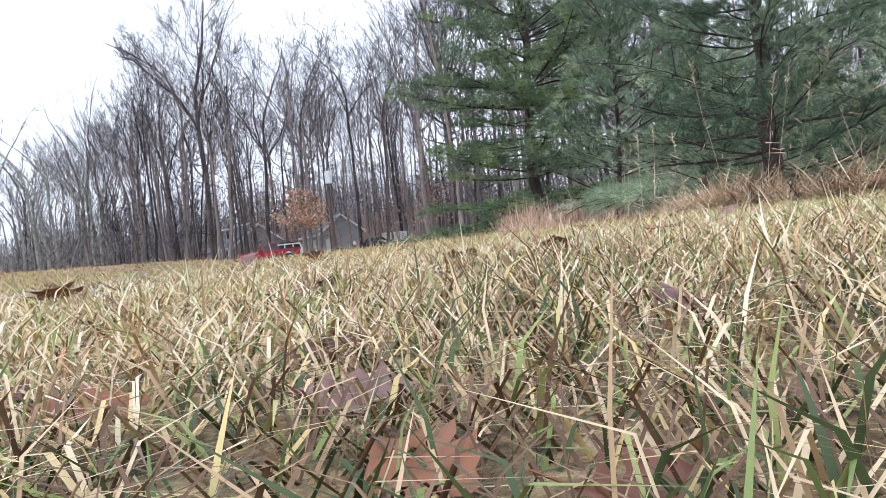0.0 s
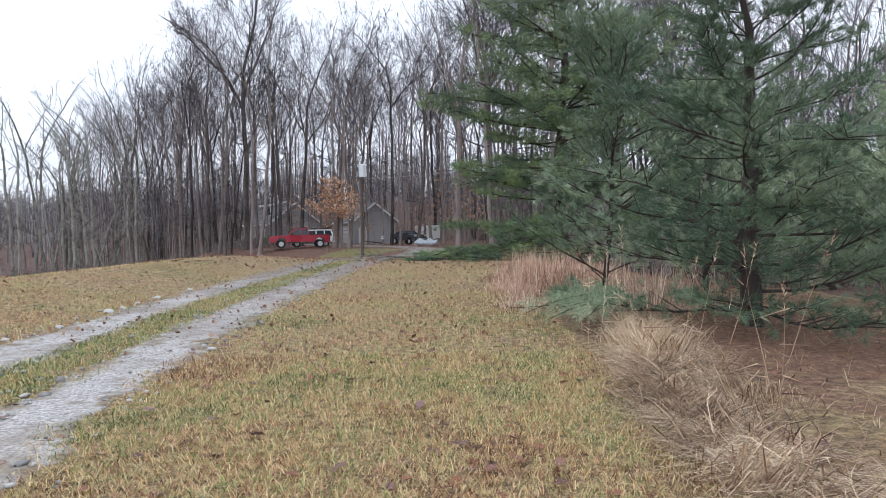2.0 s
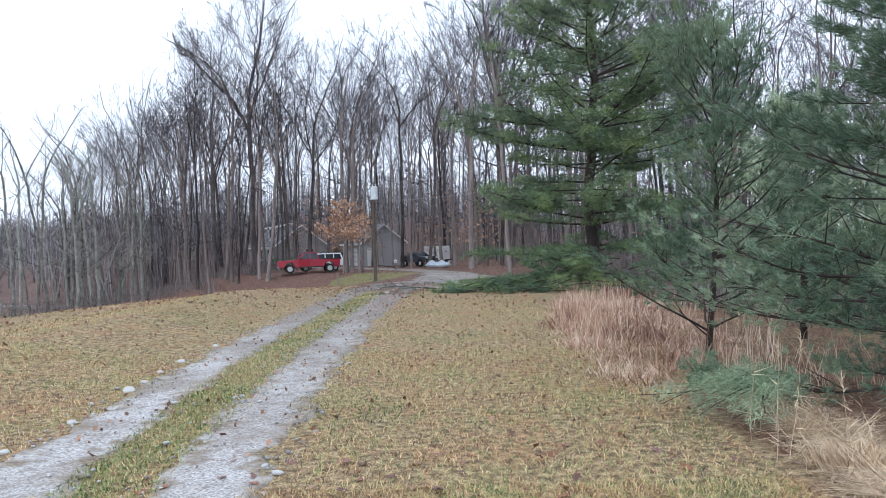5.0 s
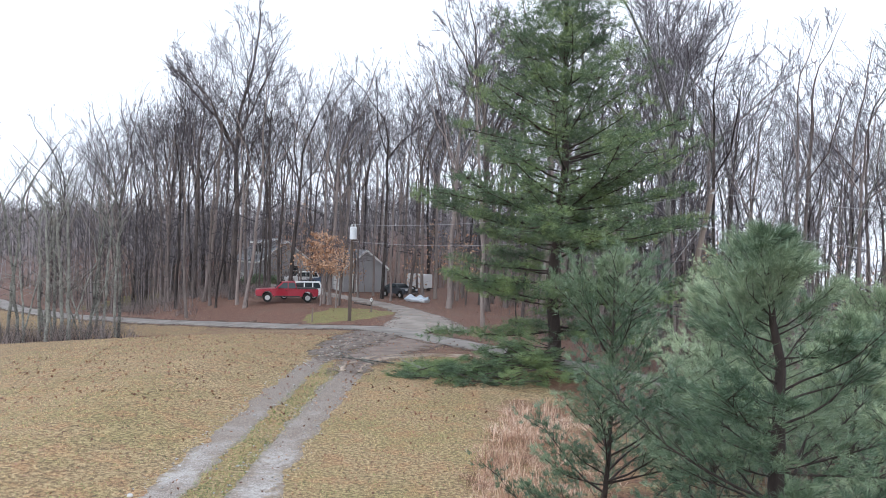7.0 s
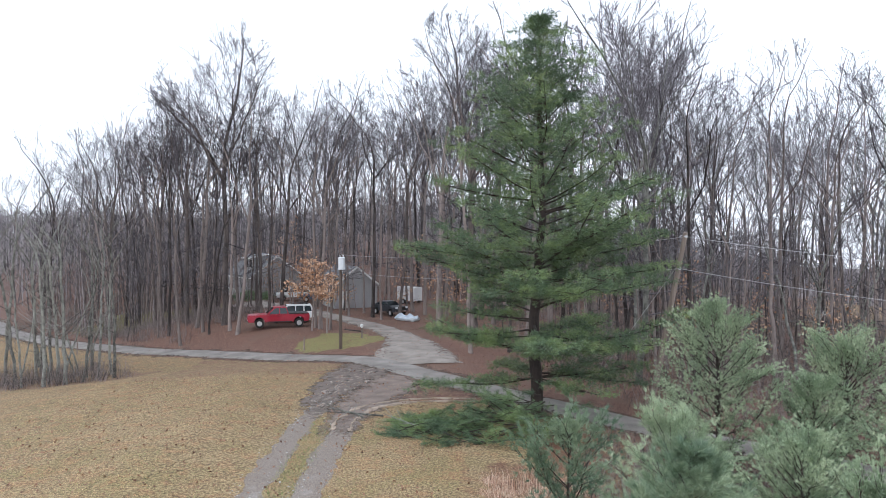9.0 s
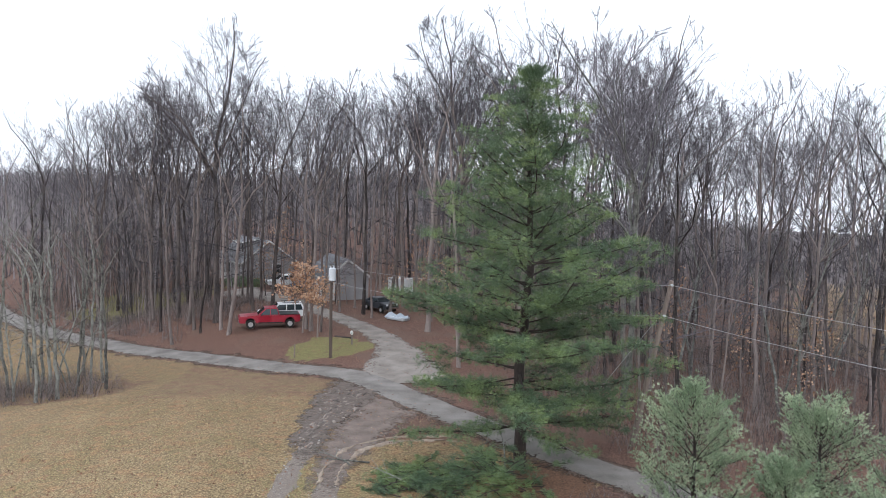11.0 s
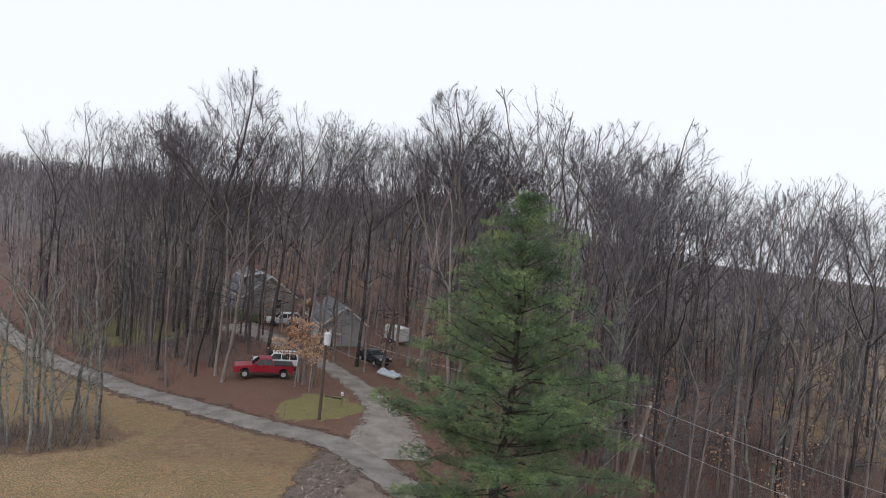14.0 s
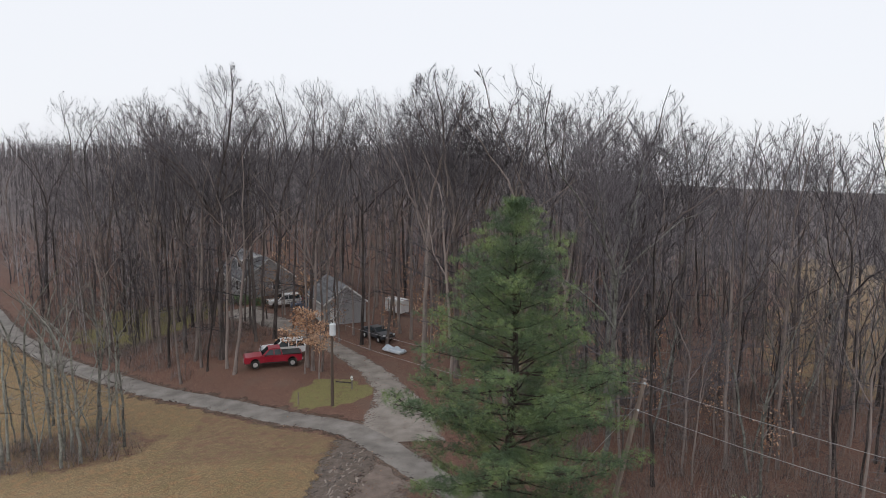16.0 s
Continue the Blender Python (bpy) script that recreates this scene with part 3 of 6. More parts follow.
def grow(seed, H, r0, fork, width, first=3, limbs=7, subs=6, twigs=5, tips=2, tilt=0.0, crook=0.045, up=0.24, low=13, sag=0.0, fine=0.014, lace=0.009, spread=0.9, reach=1.0, dome_w=0.75):
    """A bare tree: a long trunk, steep leaders that open like a vase from the fork, then limbs, branches, twigs and tips."""
    rng = random.Random(seed)
    trunk, crown = Tubes(), Tubes()
    t = np.linspace(0, 1, 11)
    wx, wy = (np.cumsum([rng.gauss(0, crook) for _ in t]) * fork * H / 10 for _ in (0, 1))
    path = np.stack([(wx - wx[0]) + tilt * H * t**1.3, wy - wy[0], t * H * fork - 0.15], 1)
    rad = r0 * 0.9 * (1 - 0.4 * t)
    rad[0] *= 1.4
    trunk.add(path, rad, 8)
    top = path[-1]
    b0, b1, br = [], [], []
    kids = (limbs, subs, twigs)

    def spike(p, d, length, r):
        e = p + d / np.linalg.norm(d) * length
        b0.append(p), b1.append(e), br.append(r)
        return e

    def aside(d, angle):
        q = np.cross(d, (rng.gauss(0, 1), rng.gauss(0, 1), rng.gauss(0, 1)))
        q /= np.linalg.norm(q) + 1e-6
        return d * math.cos(angle) + q * math.sin(angle)

    def shoot(p, d, L, r, level):
        if p[2] > top[2] - 4:
            room = dome * (1.25 if level == 0 else 1.0)
            out = np.linalg.norm((p + d * L - heart) / room)
            if out > 1:
                L *= max(0.3, 1 - 0.9 * (out - 1) / max(0.15, out - np.linalg.norm((p - heart) / room)))
        if level == 3:
            e = spike(p, d, L, lace * 1.25)
            for _ in range(tips):
                w = rng.uniform(0.2, 0.95)
                spike(p + (e - p) * w, aside(d, rng.uniform(0.4, 0.9)) + [0, 0, 0.2], L * rng.uniform(0.45, 0.85), lace)
            return
        n = (8, 5, 3)[level]
        pts = bend(p, d, L, n, rng, up * (1.3, 1.5, 1.0)[level] - sag, (0.15, 0.17, 0.16)[level])
        at = np.linspace(0, 1, n + 1)
        (trunk if level == 0 else crown).add(pts, np.maximum(r * (1 - (0.8, 0.8, 0.8)[level] * at), fine), (6, 4, 3)[level])
        m = kids[level]
        for k in range(m):
            w = min(1.0, (0.16, 0.25, 0.2)[level] + 0.8 * (k + rng.random()) / m)
            q = np.array([np.interp(w, at, pts[:, c]) for c in range(3)])
            j = min(n - 1, int(w * n))
            pd = (pts[j + 1] - pts[j]) / (np.linalg.norm(pts[j + 1] - pts[j]) + 1e-9)
            nd = aside(pd, rng.uniform(0.6, 1.1) * spread if level == 0 else rng.uniform(0.45, 1.0)) + np.array([0, 0, 0.16])
            shoot(q, nd / np.linalg.norm(nd), L * ((0.66, 0.55, 0.46)[level] - (0.42, 0.28, 0.2)[level] * w) * rng.uniform(0.8, 1.15), max(r * (1 - 0.75 * w) * (0.42, 0.42, 0.4)[level], fine), level + 1)

    heart = np.array([top[0], top[1], top[2] + (H - top[2]) * 0.42])
    dome = np.array([width * dome_w * (H - top[2])] * 2 + [(H - top[2]) * 0.6])
    for k in range(first):
        a = k * 6.283 / first + rng.uniform(-0.6, 0.6)
        o = width * rng.uniform(0.6, 1.2) if k else width * 0.25
        d = np.array([math.cos(a) * o + tilt, math.sin(a) * o, 1.0])
        start = 1 - (0.0 if k == 0 else rng.uniform(0.02, 0.2))
        p = np.array([np.interp(start, t, path[:, c]) for c in range(3)])
        shoot(p if k else top, d / np.linalg.norm(d), H - p[2] if k == 0 else (H - p[2]) * rng.uniform(0.72, 0.95), float(rad[-1]) * (0.92 if k == 0 else rng.uniform(0.55, 0.8)), 0)
    for k in range(low):
        w = rng.uniform(0.3, 0.98)
        p = np.array([np.interp(w, t, path[:, c]) for c in range(3)])
        a = rng.uniform(0, 6.283)
        d = np.array([math.cos(a), math.sin(a), rng.uniform(-0.1, 0.8)])
        shoot(p, d / np.linalg.norm(d), H * rng.uniform(0.05, 0.2) * reach, r0 * rng.uniform(0.12, 0.26), 1 if (w > 0.55 or reach > 1) and rng.random() < 0.5 else 2)
    crown.spikes(np.array(b0), np.array(b1), np.array(br))
    return trunk, crown


def tree_thing(name, seed, label, bark=None, twig=None, **spec):
    trunk, crown = grow(seed, **spec)
    (tv, tf), (cv, cf) = trunk.arrays(), crown.arrays()
    k = spec["H"] / np.percentile(cv[:, 2], 99.7)
    thing = empty(name)
    tagged(thing, label, "tree", "bare trees of the woods")
    sheet("trunk", tv * [k, k, k], tf, bark or BARK, thing, smooth=True)
    sheet("crown", cv * [k, k, k], cf, twig or TWIG, thing)
    return thing


TALL = "tall slender leafless hardwood with grey-brown bark"
KINDS = [
    tree_thing("bare_tree", 1, TALL, H=26, r0=0.22, fork=0.52, width=0.63),
    tree_thing("bare_tree", 2, TALL, H=25, r0=0.18, fork=0.6, width=0.75, tilt=0.02),
    tree_thing("bare_tree", 3, TALL, H=27, r0=0.25, fork=0.5, width=0.68, first=4),
    tree_thing("bare_tree", 4, TALL, H=23, r0=0.15, fork=0.56, width=0.52, first=2, tilt=-0.03),
    tree_thing("bare_tree", 5, TALL, H=26, r0=0.2, fork=0.62, width=0.83),
    tree_thing("bare_tree", 6, TALL, H=21, r0=0.13, fork=0.52, width=0.48, first=2, tilt=0.04),
]
THIN = [
    tree_thing("bare_tree", 7, TALL, H=25, r0=0.2, fork=0.52, width=0.68, limbs=6, subs=5, twigs=5, tips=1, fine=0.015, lace=0.009, low=11),
    tree_thing("bare_tree", 8, TALL, H=23, r0=0.17, fork=0.5, width=0.60, limbs=6, subs=5, twigs=5, tips=1, fine=0.015, lace=0.009, low=11, tilt=0.03),
    tree_thing("bare_tree", 9, TALL, H=26, r0=0.21, fork=0.58, width=0.75, limbs=6, subs=5, twigs=5, tips=1, fine=0.015, lace=0.009, low=11),
]
SAPLING = [
    tree_thing("sapling", 41, "slim leafless understory sapling in the woods", H=9, r0=0.05, fork=0.45, width=0.3, first=2, limbs=5, subs=4, twigs=3, tips=1, low=8, tilt=0.05, crook=0.06),
    tree_thing("sapling", 42, "slim leafless understory sapling in the woods", H=7, r0=0.04, fork=0.35, width=0.4, first=2, limbs=5, subs=4, twigs=3, tips=1, low=7, tilt=-0.06, crook=0.07),
    tree_thing("sapling", 43, "slim leafless understory sapling in the woods", H=11, r0=0.06, fork=0.5, width=0.35, first=2, limbs=5, subs=4, twigs=3, tips=1, low=9, tilt=0.03, crook=0.05, sag=0.3),
]
BIG = tree_thing("bare_oak", 21, "very tall leafless tree with a wide forked crown", H=29.5, r0=0.36, fork=0.54, width=0.58, first=5, limbs=11, subs=8, twigs=7, tips=3, up=0.18, spread=0.95, dome_w=0.82, low=12, fine=0.016, lace=0.0105)
FORKED = tree_thing("bare_tree", 22, "tall leafless tree with pale lichen on a forked trunk", BARK_PALE, H=25.5, r0=0.23, fork=0.5, width=0.62, first=5, limbs=10, subs=7, twigs=7, reach=1.8, low=20, spread=1.0, up=0.2, dome_w=0.8, fine=0.016, lace=0.0105)
EDGE = [
    tree_thing("edge_tree", 31, "thin pale-barked field-edge tree with arching bare branches", BARK_PALE, LICHEN_TWIG, H=13.5, r0=0.13, fork=0.6, width=0.3, first=2, limbs=6, subs=5, twigs=4, tips=1, up=0.2, low=13, reach=1.5, crook=0.065, spread=0.8),
    tree_thing("edge_tree", 32, "thin pale-barked field-edge tree with arching bare branches", BARK_PALE, LICHEN_TWIG, H=14.5, r0=0.12, fork=0.64, width=0.25, first=2, limbs=6, subs=5, twigs=4, tips=1, up=0.25, low=12, reach=1.7, tilt=0.06, crook=0.065, spread=0.8),
    tree_thing("edge_tree", 33, "thin leaning field-edge sapling, bare", BARK_PALE, LICHEN_TWIG, H=10.5, r0=0.08, fork=0.55, width=0.22, first=2, limbs=5, subs=4, twigs=4, tips=1, tilt=-0.12, low=11, reach=1.4, crook=0.1, spread=0.8),
]
planted, used = [], set()


def plant(kind, x, y, s=1.0, turn=None, sink=0.05):
    turn = FOREST.uniform(0, 360) if turn is None else turn
    m = pose(x, y, zat(x, y) - sink, FOREST.gauss(0, 2.0), FOREST.gauss(0, 2.0), turn)
    if kind.name not in used:
        used.add(kind.name)
        kind.matrix_basis = m @ Matrix.Scale(s, 4)
    else:
        ob = copy_thing(kind, m)
        ob.matrix_basis = m @ Matrix.Scale(s, 4)
    planted.append((x, y))


plant(BIG, -19.4, 66.2, 1.0, 40)
plant(FORKED, 13.3, 41.3, 0.93, 10)
plant(FORKED, 16.2, 51.5, 0.97, 190)
plant(BIG, 4.2, 60.0, 0.97, 150)
for x, y, s, k in ((10.5, 58, 1.05, 2), (8.0, 54, 0.98, 4), (14.2, 58.5, 1.0, 0), (18.5, 55, 0.98, 2), (21.5, 58, 0.98, 4), (25, 62, 0.98, 1), (1.0, 63, 1.0, 2), (6.3, 66, 1.08, 0), (12.5, 64, 1.08, 4)):
    plant(KINDS[k], x, y, s)
for k, (x, y, s) in enumerate([(-17.2, 62.6, .9), (-10.2, 63.2, .92), (-9.6, 62.2, .78), (-8.7, 61.9, .85), (-22.3, 66.8, .95), (-20.3, 64.2, .85), (-18.3, 64.0, .8), (-17.5, 72.5, 1.), (-15.7, 73.8, .95), (-8.4, 72.8, .95), (-5.8, 71.6, .95), (-4.7, 69.4, 1.), (-1.8, 76.7, 1.), (-25.1, 67.1, .9), (-24.2, 69.6, .9), (-27.6, 71.6, .95), (-21.2, 65.2, .75),
                               (-20.6, 72.3, 1.), (-28.9, 74.3, .95), (-4.0, 80, 1.05), (-13.2, 82.5, 1.), (1.2, 68.0, .95), (-22.5, 63.0, .9), (-21, 76, .95), (-18.4, 79.5, .9), (-14.4, 78.2, 1.), (-3.0, 71.4, .9), (-0.4, 74, 1.), (-24.5, 80, 1.), (-12.5, 91, 1.), (-10, 87.5, 1.), (-5.5, 90.5, 1.05), (-1.5, 88, 1.), (-13.2, 95.5, 1.), (-24.8, 74.8, .9), (-26.5, 86, 1.)]):
    plant(KINDS[k % 6] if k < 21 else THIN[k % 3], x, y, s)
for k, (x, y, s) in enumerate([(-7.1, 75.6, .9), (-5.2, 77.0, .95), (-9.6, 78.6, .85), (-2.6, 79.6, 1.), (-16.9, 85.6, .9), (-19.9, 79.9, .95), (-21.2, 82.2, .9), (-12.4, 85.5, 1.), (-11.0, 78.4, .8), (-18.6, 76.0, .8)]):
    plant((KINDS[3], KINDS[5], KINDS[1])[k % 3], x, y, s)
for k, (x, y, s) in enumerate([(-23.2, 44.4, 1.), (-21.5, 47.6, .95), (-22.6, 45.3, .9), (-24.2, 43.6, .95), (-27.6, 46.4, 1.05), (-27.0, 45.9, .9), (-25.2, 47.2, 1.0), (-24.4, 49.4, .95), (-27.2, 52.0, 1.05), (-25.8, 53.2, 1.), (-29.6, 48.4, 1.1), (-31.5, 50.6, 1.1), (-30.2, 54.0, 1.), (-28.6, 44.2, 1.0), (-33.5, 48.0, 1.1), (-32.0, 57.0, 1.), (-26.2, 44.6, .7), (-23.8, 46.8, .8), (-35.0, 52.0, 1.1), (-22.9, 48.2, .9), (-24.9, 45.4, 1.), (-26.6, 48.8, 1.), (-28.4, 50.2, .95), (-25.6, 50.8, 1.05), (-23.0, 50.4, .85), (-29.4, 46.2, 1.), (-30.8, 46.8, 1.)]):
    plant(EDGE[k % 3], x, y, s * 0.92)


def keep_out(x, y):
    if near_line(LANE_LINE, x, y) < 3.0 or near_line(HOUSE_DRIVE, x, y) < 3.2:
        return True
    if -24 < x < 1 and 52 < y < 108 and FOREST.random() < (0.93 if y < 76 else 0.82):
        return True
    if any(math.hypot(x - a, y - c) < d for a, c, d in HOUSES):
        return True
    if math.hypot(x, y) > 72 and x > 0.5 * y and FOREST.random() < 0.25:
        return True
    if x > 46 and 75 < y < 150 and x > 46 + (y - 75) * 0.42 and FOREST.random() < 0.4:
        return True
    if in_field(x, y) or math.hypot(x + 6.2, y - 54.4) < 5 or math.hypot(x - 5.6, y - 31) < 7 or math.hypot(x - 12.5, y - 34.3) < 2:
        return True
    return (x > -24 and y < 50 and x < 9) or (x >= 9 and y < 42 - 0.35 * min(x - 9, 40)) or (x < -17 and y < 48 + 0.1 * x)


def canopy(x, y):
    """How high the woods stand: low along the field's edge, higher further in and beside the lane's bend."""
    d, side = math.hypot(x - 1, y + 2), math.degrees(math.atan2(x - 1, y + 2))
    slope = np.interp(side, [-30, -12, -6, 2, 14, 20, 30], [0.25, 0.25, 0.255, 0.3, 0.29, 0.27, 0.26])
    return 8.4 + slope * d


count = 0
while count < 152:
    x, y = FOREST.uniform(-72, 68), FOREST.uniform(24, 112)
    if abs(x - 1) > (y + 8) * 0.68 + 3 or (x > 20 and FOREST.random() < 0.1) or (x < -18 and FOREST.random() < 0.15) or keep_out(x, y) or any((x - a) ** 2 + (y - c) ** 2 < 4.4 for a, c in planted):
        continue
    kind = KINDS[FOREST.randrange(6)] if y < 56 else THIN[FOREST.randrange(3)]
    plant(kind, x, y, min(FOREST.uniform(0.84, 1.14), FOREST.uniform(0.85, 1.02) * canopy(x, y) / 25.0))
    count += 1
# a tall stand on the rise far beyond the lane's low side
count = 0
while count < 60:
    d, a = FOREST.uniform(98, 185), FOREST.uniform(-0.62, 0.02)
    x, y = 1 + d * math.sin(a), -2 + d * math.cos(a)
    if near_line(LANE_LINE, x, y) < 6 or any(math.hypot(x - p, y - q) < w + 2 for p, q, w in HOUSES) or any((x - p) ** 2 + (y - q) ** 2 < 9 for p, q in planted):
        continue
    plant(THIN[count % 3], x, y, FOREST.uniform(0.95, 1.18))
    count += 1
# slim poles crowding the lower ground beyond the lane
count = 0
while count < 62:
    x, y = FOREST.uniform(13, 46), FOREST.uniform(27, 66)
    if abs(x - 1) > (y + 8) * 0.68 + 3 or near_line(LANE_LINE, x, y) < 3 or y < 42 - 0.35 * (x - 9) or any((x - a) ** 2 + (y - c) ** 2 < 2.2 for a, c in planted):
        continue
    plant((KINDS[5], KINDS[3], EDGE[2])[count % 3], x, y, FOREST.uniform(0.5, 0.75) if count % 3 < 2 else FOREST.uniform(1.0, 1.5))
    count += 1

# saplings between the trunks
count = 0
while count < 240:
    x, y = (FOREST.uniform(-52, 45), FOREST.uniform(40, 108)) if count < 170 else (FOREST.uniform(-62, -24), FOREST.uniform(58, 100))
    if abs(x - 1) > (y + 8) * 0.68 + 3 or near_line(LANE_LINE, x, y) < 2.6 or near_line(HOUSE_DRIVE, x, y) < 2.6 or any(math.hypot(x - a, y - c) < d for a, c, d in HOUSES) or in_field(x, y):
        continue
    if (-22 < x < 6 and y < 74) or (x < 9 and y < 50) or (-16 < x < 2 and FOREST.random() < 0.6):
        continue
    plant(SAPLING[count % 3], x, y, FOREST.uniform(0.7, 1.25) if count < 170 else FOREST.uniform(1.0, 1.5))
    count += 1

# far woods over the hills: one thinned mass
rng = np.random.default_rng(5)
far = Tubes()
for n, r0_, r1_, tall, forks in ((1500, 92, 210, 13.0, 15), (500, 98, 150, 12.0, 16), (3600, 190, 420, 16.5, 8), (5200, 330, 900, 18.0, 6)):
    r = np.sqrt(rng.uniform(r0_**2, r1_**2, n))
    a = rng.uniform(-0.76, 0.76, n)
    fx, fy = r * np.sin(a), r * np.cos(a)
    ok = np.array([near_line(LANE_LINE, x, y) > 5 and not any(math.hypot(x - p, y - q) < w + 1 for p, q, w in HOUSES) for x, y in zip(fx, fy)]) & (fy > 78) & ((a < 0.47) | (r > 320) | (rng.random(n) < 0.15))
    fx, fy, r = fx[ok], fy[ok], r[ok]
    fz, h = gz(fx, fy), rng.uniform(0.75, 1.15, len(fx)) * tall
    lean = rng.normal(0, 0.7, (len(fx), 2))
    base = np.stack([fx, fy, fz - 0.3], 1)
    tip = np.stack([fx + lean[:, 0], fy + lean[:, 1], fz + h], 1)
    far.spikes(base, tip, 0.05 + r * 0.0005)
    for k in range(forks):
        s = rng.uniform(0.25, 0.97, len(fx))
        p = base + (tip - base) * s[:, None]
        b_ang, L = rng.uniform(0, 6.28, len(fx)), h * rng.uniform(0.12, 0.3, len(fx)) * (1.25 - s)
        far.spikes(p, p + np.stack([np.cos(b_ang) * L, np.sin(b_ang) * L, L * rng.uniform(0.3, 1.5, len(fx))], 1), 0.014 + r * 0.0003)
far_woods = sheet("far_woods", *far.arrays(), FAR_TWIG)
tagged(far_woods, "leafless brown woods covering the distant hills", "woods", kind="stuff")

# undergrowth of saplings and brush between the trunks
brush = Tubes()
bx, by = [], []
BR = random.Random(3)
while len(bx) < 2300:
    x, y = (BR.uniform(-60, 55), BR.uniform(26, 95)) if len(bx) < 900 else (BR.uniform(9, 48), BR.uniform(26, 62)) if len(bx) < 1300 else (BR.uniform(-34, -19), BR.uniform(41, 55)) if len(bx) < 1400 else (BR.uniform(-55, 20), BR.uniform(92, 106)) if len(bx) < 1640 else (BR.uniform(6, 15), BR.uniform(15, 31)) if len(bx) < 1840 else (BR.uniform(-64, -19), BR.uniform(54, 80))
    if abs(x) > (y + 6) * 0.72 + 3 or (in_field(x, y) and ((x + 25.5) / 6) ** 2 + ((y - 47.5) / 5) ** 2 > 1) or near_line(LANE_LINE, x, y) < 2.6 or near_line(HOUSE_DRIVE, x, y) < 2.6:
        continue
    if (-15 < x < 6 and y < 92) or (6 <= x < 11 and 29 < y < 37) or (-22 < x <= -15 and 48 < y < 66):
        continue
    bx.append(x), by.append(y)
bx, by = np.array(bx), np.array(by)
bz, bh = gz(bx, by), np.where((bx < -17) & (by < 80), rng.uniform(0.3, 1.5, len(bx)) * np.where(by < 56, 1.5, 1.0), np.where((by < 31) & (bx > 5), rng.uniform(0.4, 1.5, len(bx)), np.where(by > 92, rng.uniform(3.0, 7.5, len(bx)), rng.uniform(0.6, 4.2, len(bx)))))
base = np.stack([bx, by, bz - 0.03], 1)
for k in range(9):
    b0 = base + np.concatenate([rng.normal(0, 0.25, (len(bx), 2)), np.zeros((len(bx), 1))], 1)
    out = rng.normal(0, 0.22, (len(bx), 2)) * bh[:, None]
    t1 = b0 + np.concatenate([out, (bh * rng.uniform(0.5, 1.0, len(bx)))[:, None]], 1)
    brush.spikes(b0, t1, 0.014)
    for _ in range(3):
        s = rng.uniform(0.3, 0.9, (len(bx), 1))
        p = b0 + (t1 - b0) * s
        brush.spikes(p, p + rng.normal(0, 0.2, (len(bx), 3)) * bh[:, None] + [0, 0, 0.12], 0.007)
tagged(sheet("underbrush", *brush.arrays(), BRUSH_TWIG), "bare twiggy underbrush at the foot of the woods", "brush", kind="stuff")


# ---------------------------------------------------------------- pines
def needles(tufts, dirs, count, length, width, rng, open_=0.9, loose=0.3):
    """Bundles of single needles at the tufts, pointing along and away from their shoots."""
    p, d = np.repeat(tufts, count, 0), np.repeat(dirs, count, 0)
    d = d + rng.normal(0, open_, d.shape)
    d /= np.linalg.norm(d, axis=1, keepdims=True) + 1e-9
    p = p + rng.normal(0, length * loose, p.shape)
    L = length * rng.uniform(0.65, 1.15, (len(p), 1))
    u = np.cross(d, rng.normal(0, 1, d.shape))
    u /= np.linalg.norm(u, axis=1, keepdims=True) + 1e-9
    v = np.stack([p - u * width / 2, p + u * width / 2, p + d * L - [0, 0, 0.12] * L], 1).reshape(-1, 3)
    return v, np.arange(len(v)).reshape(-1, 3)


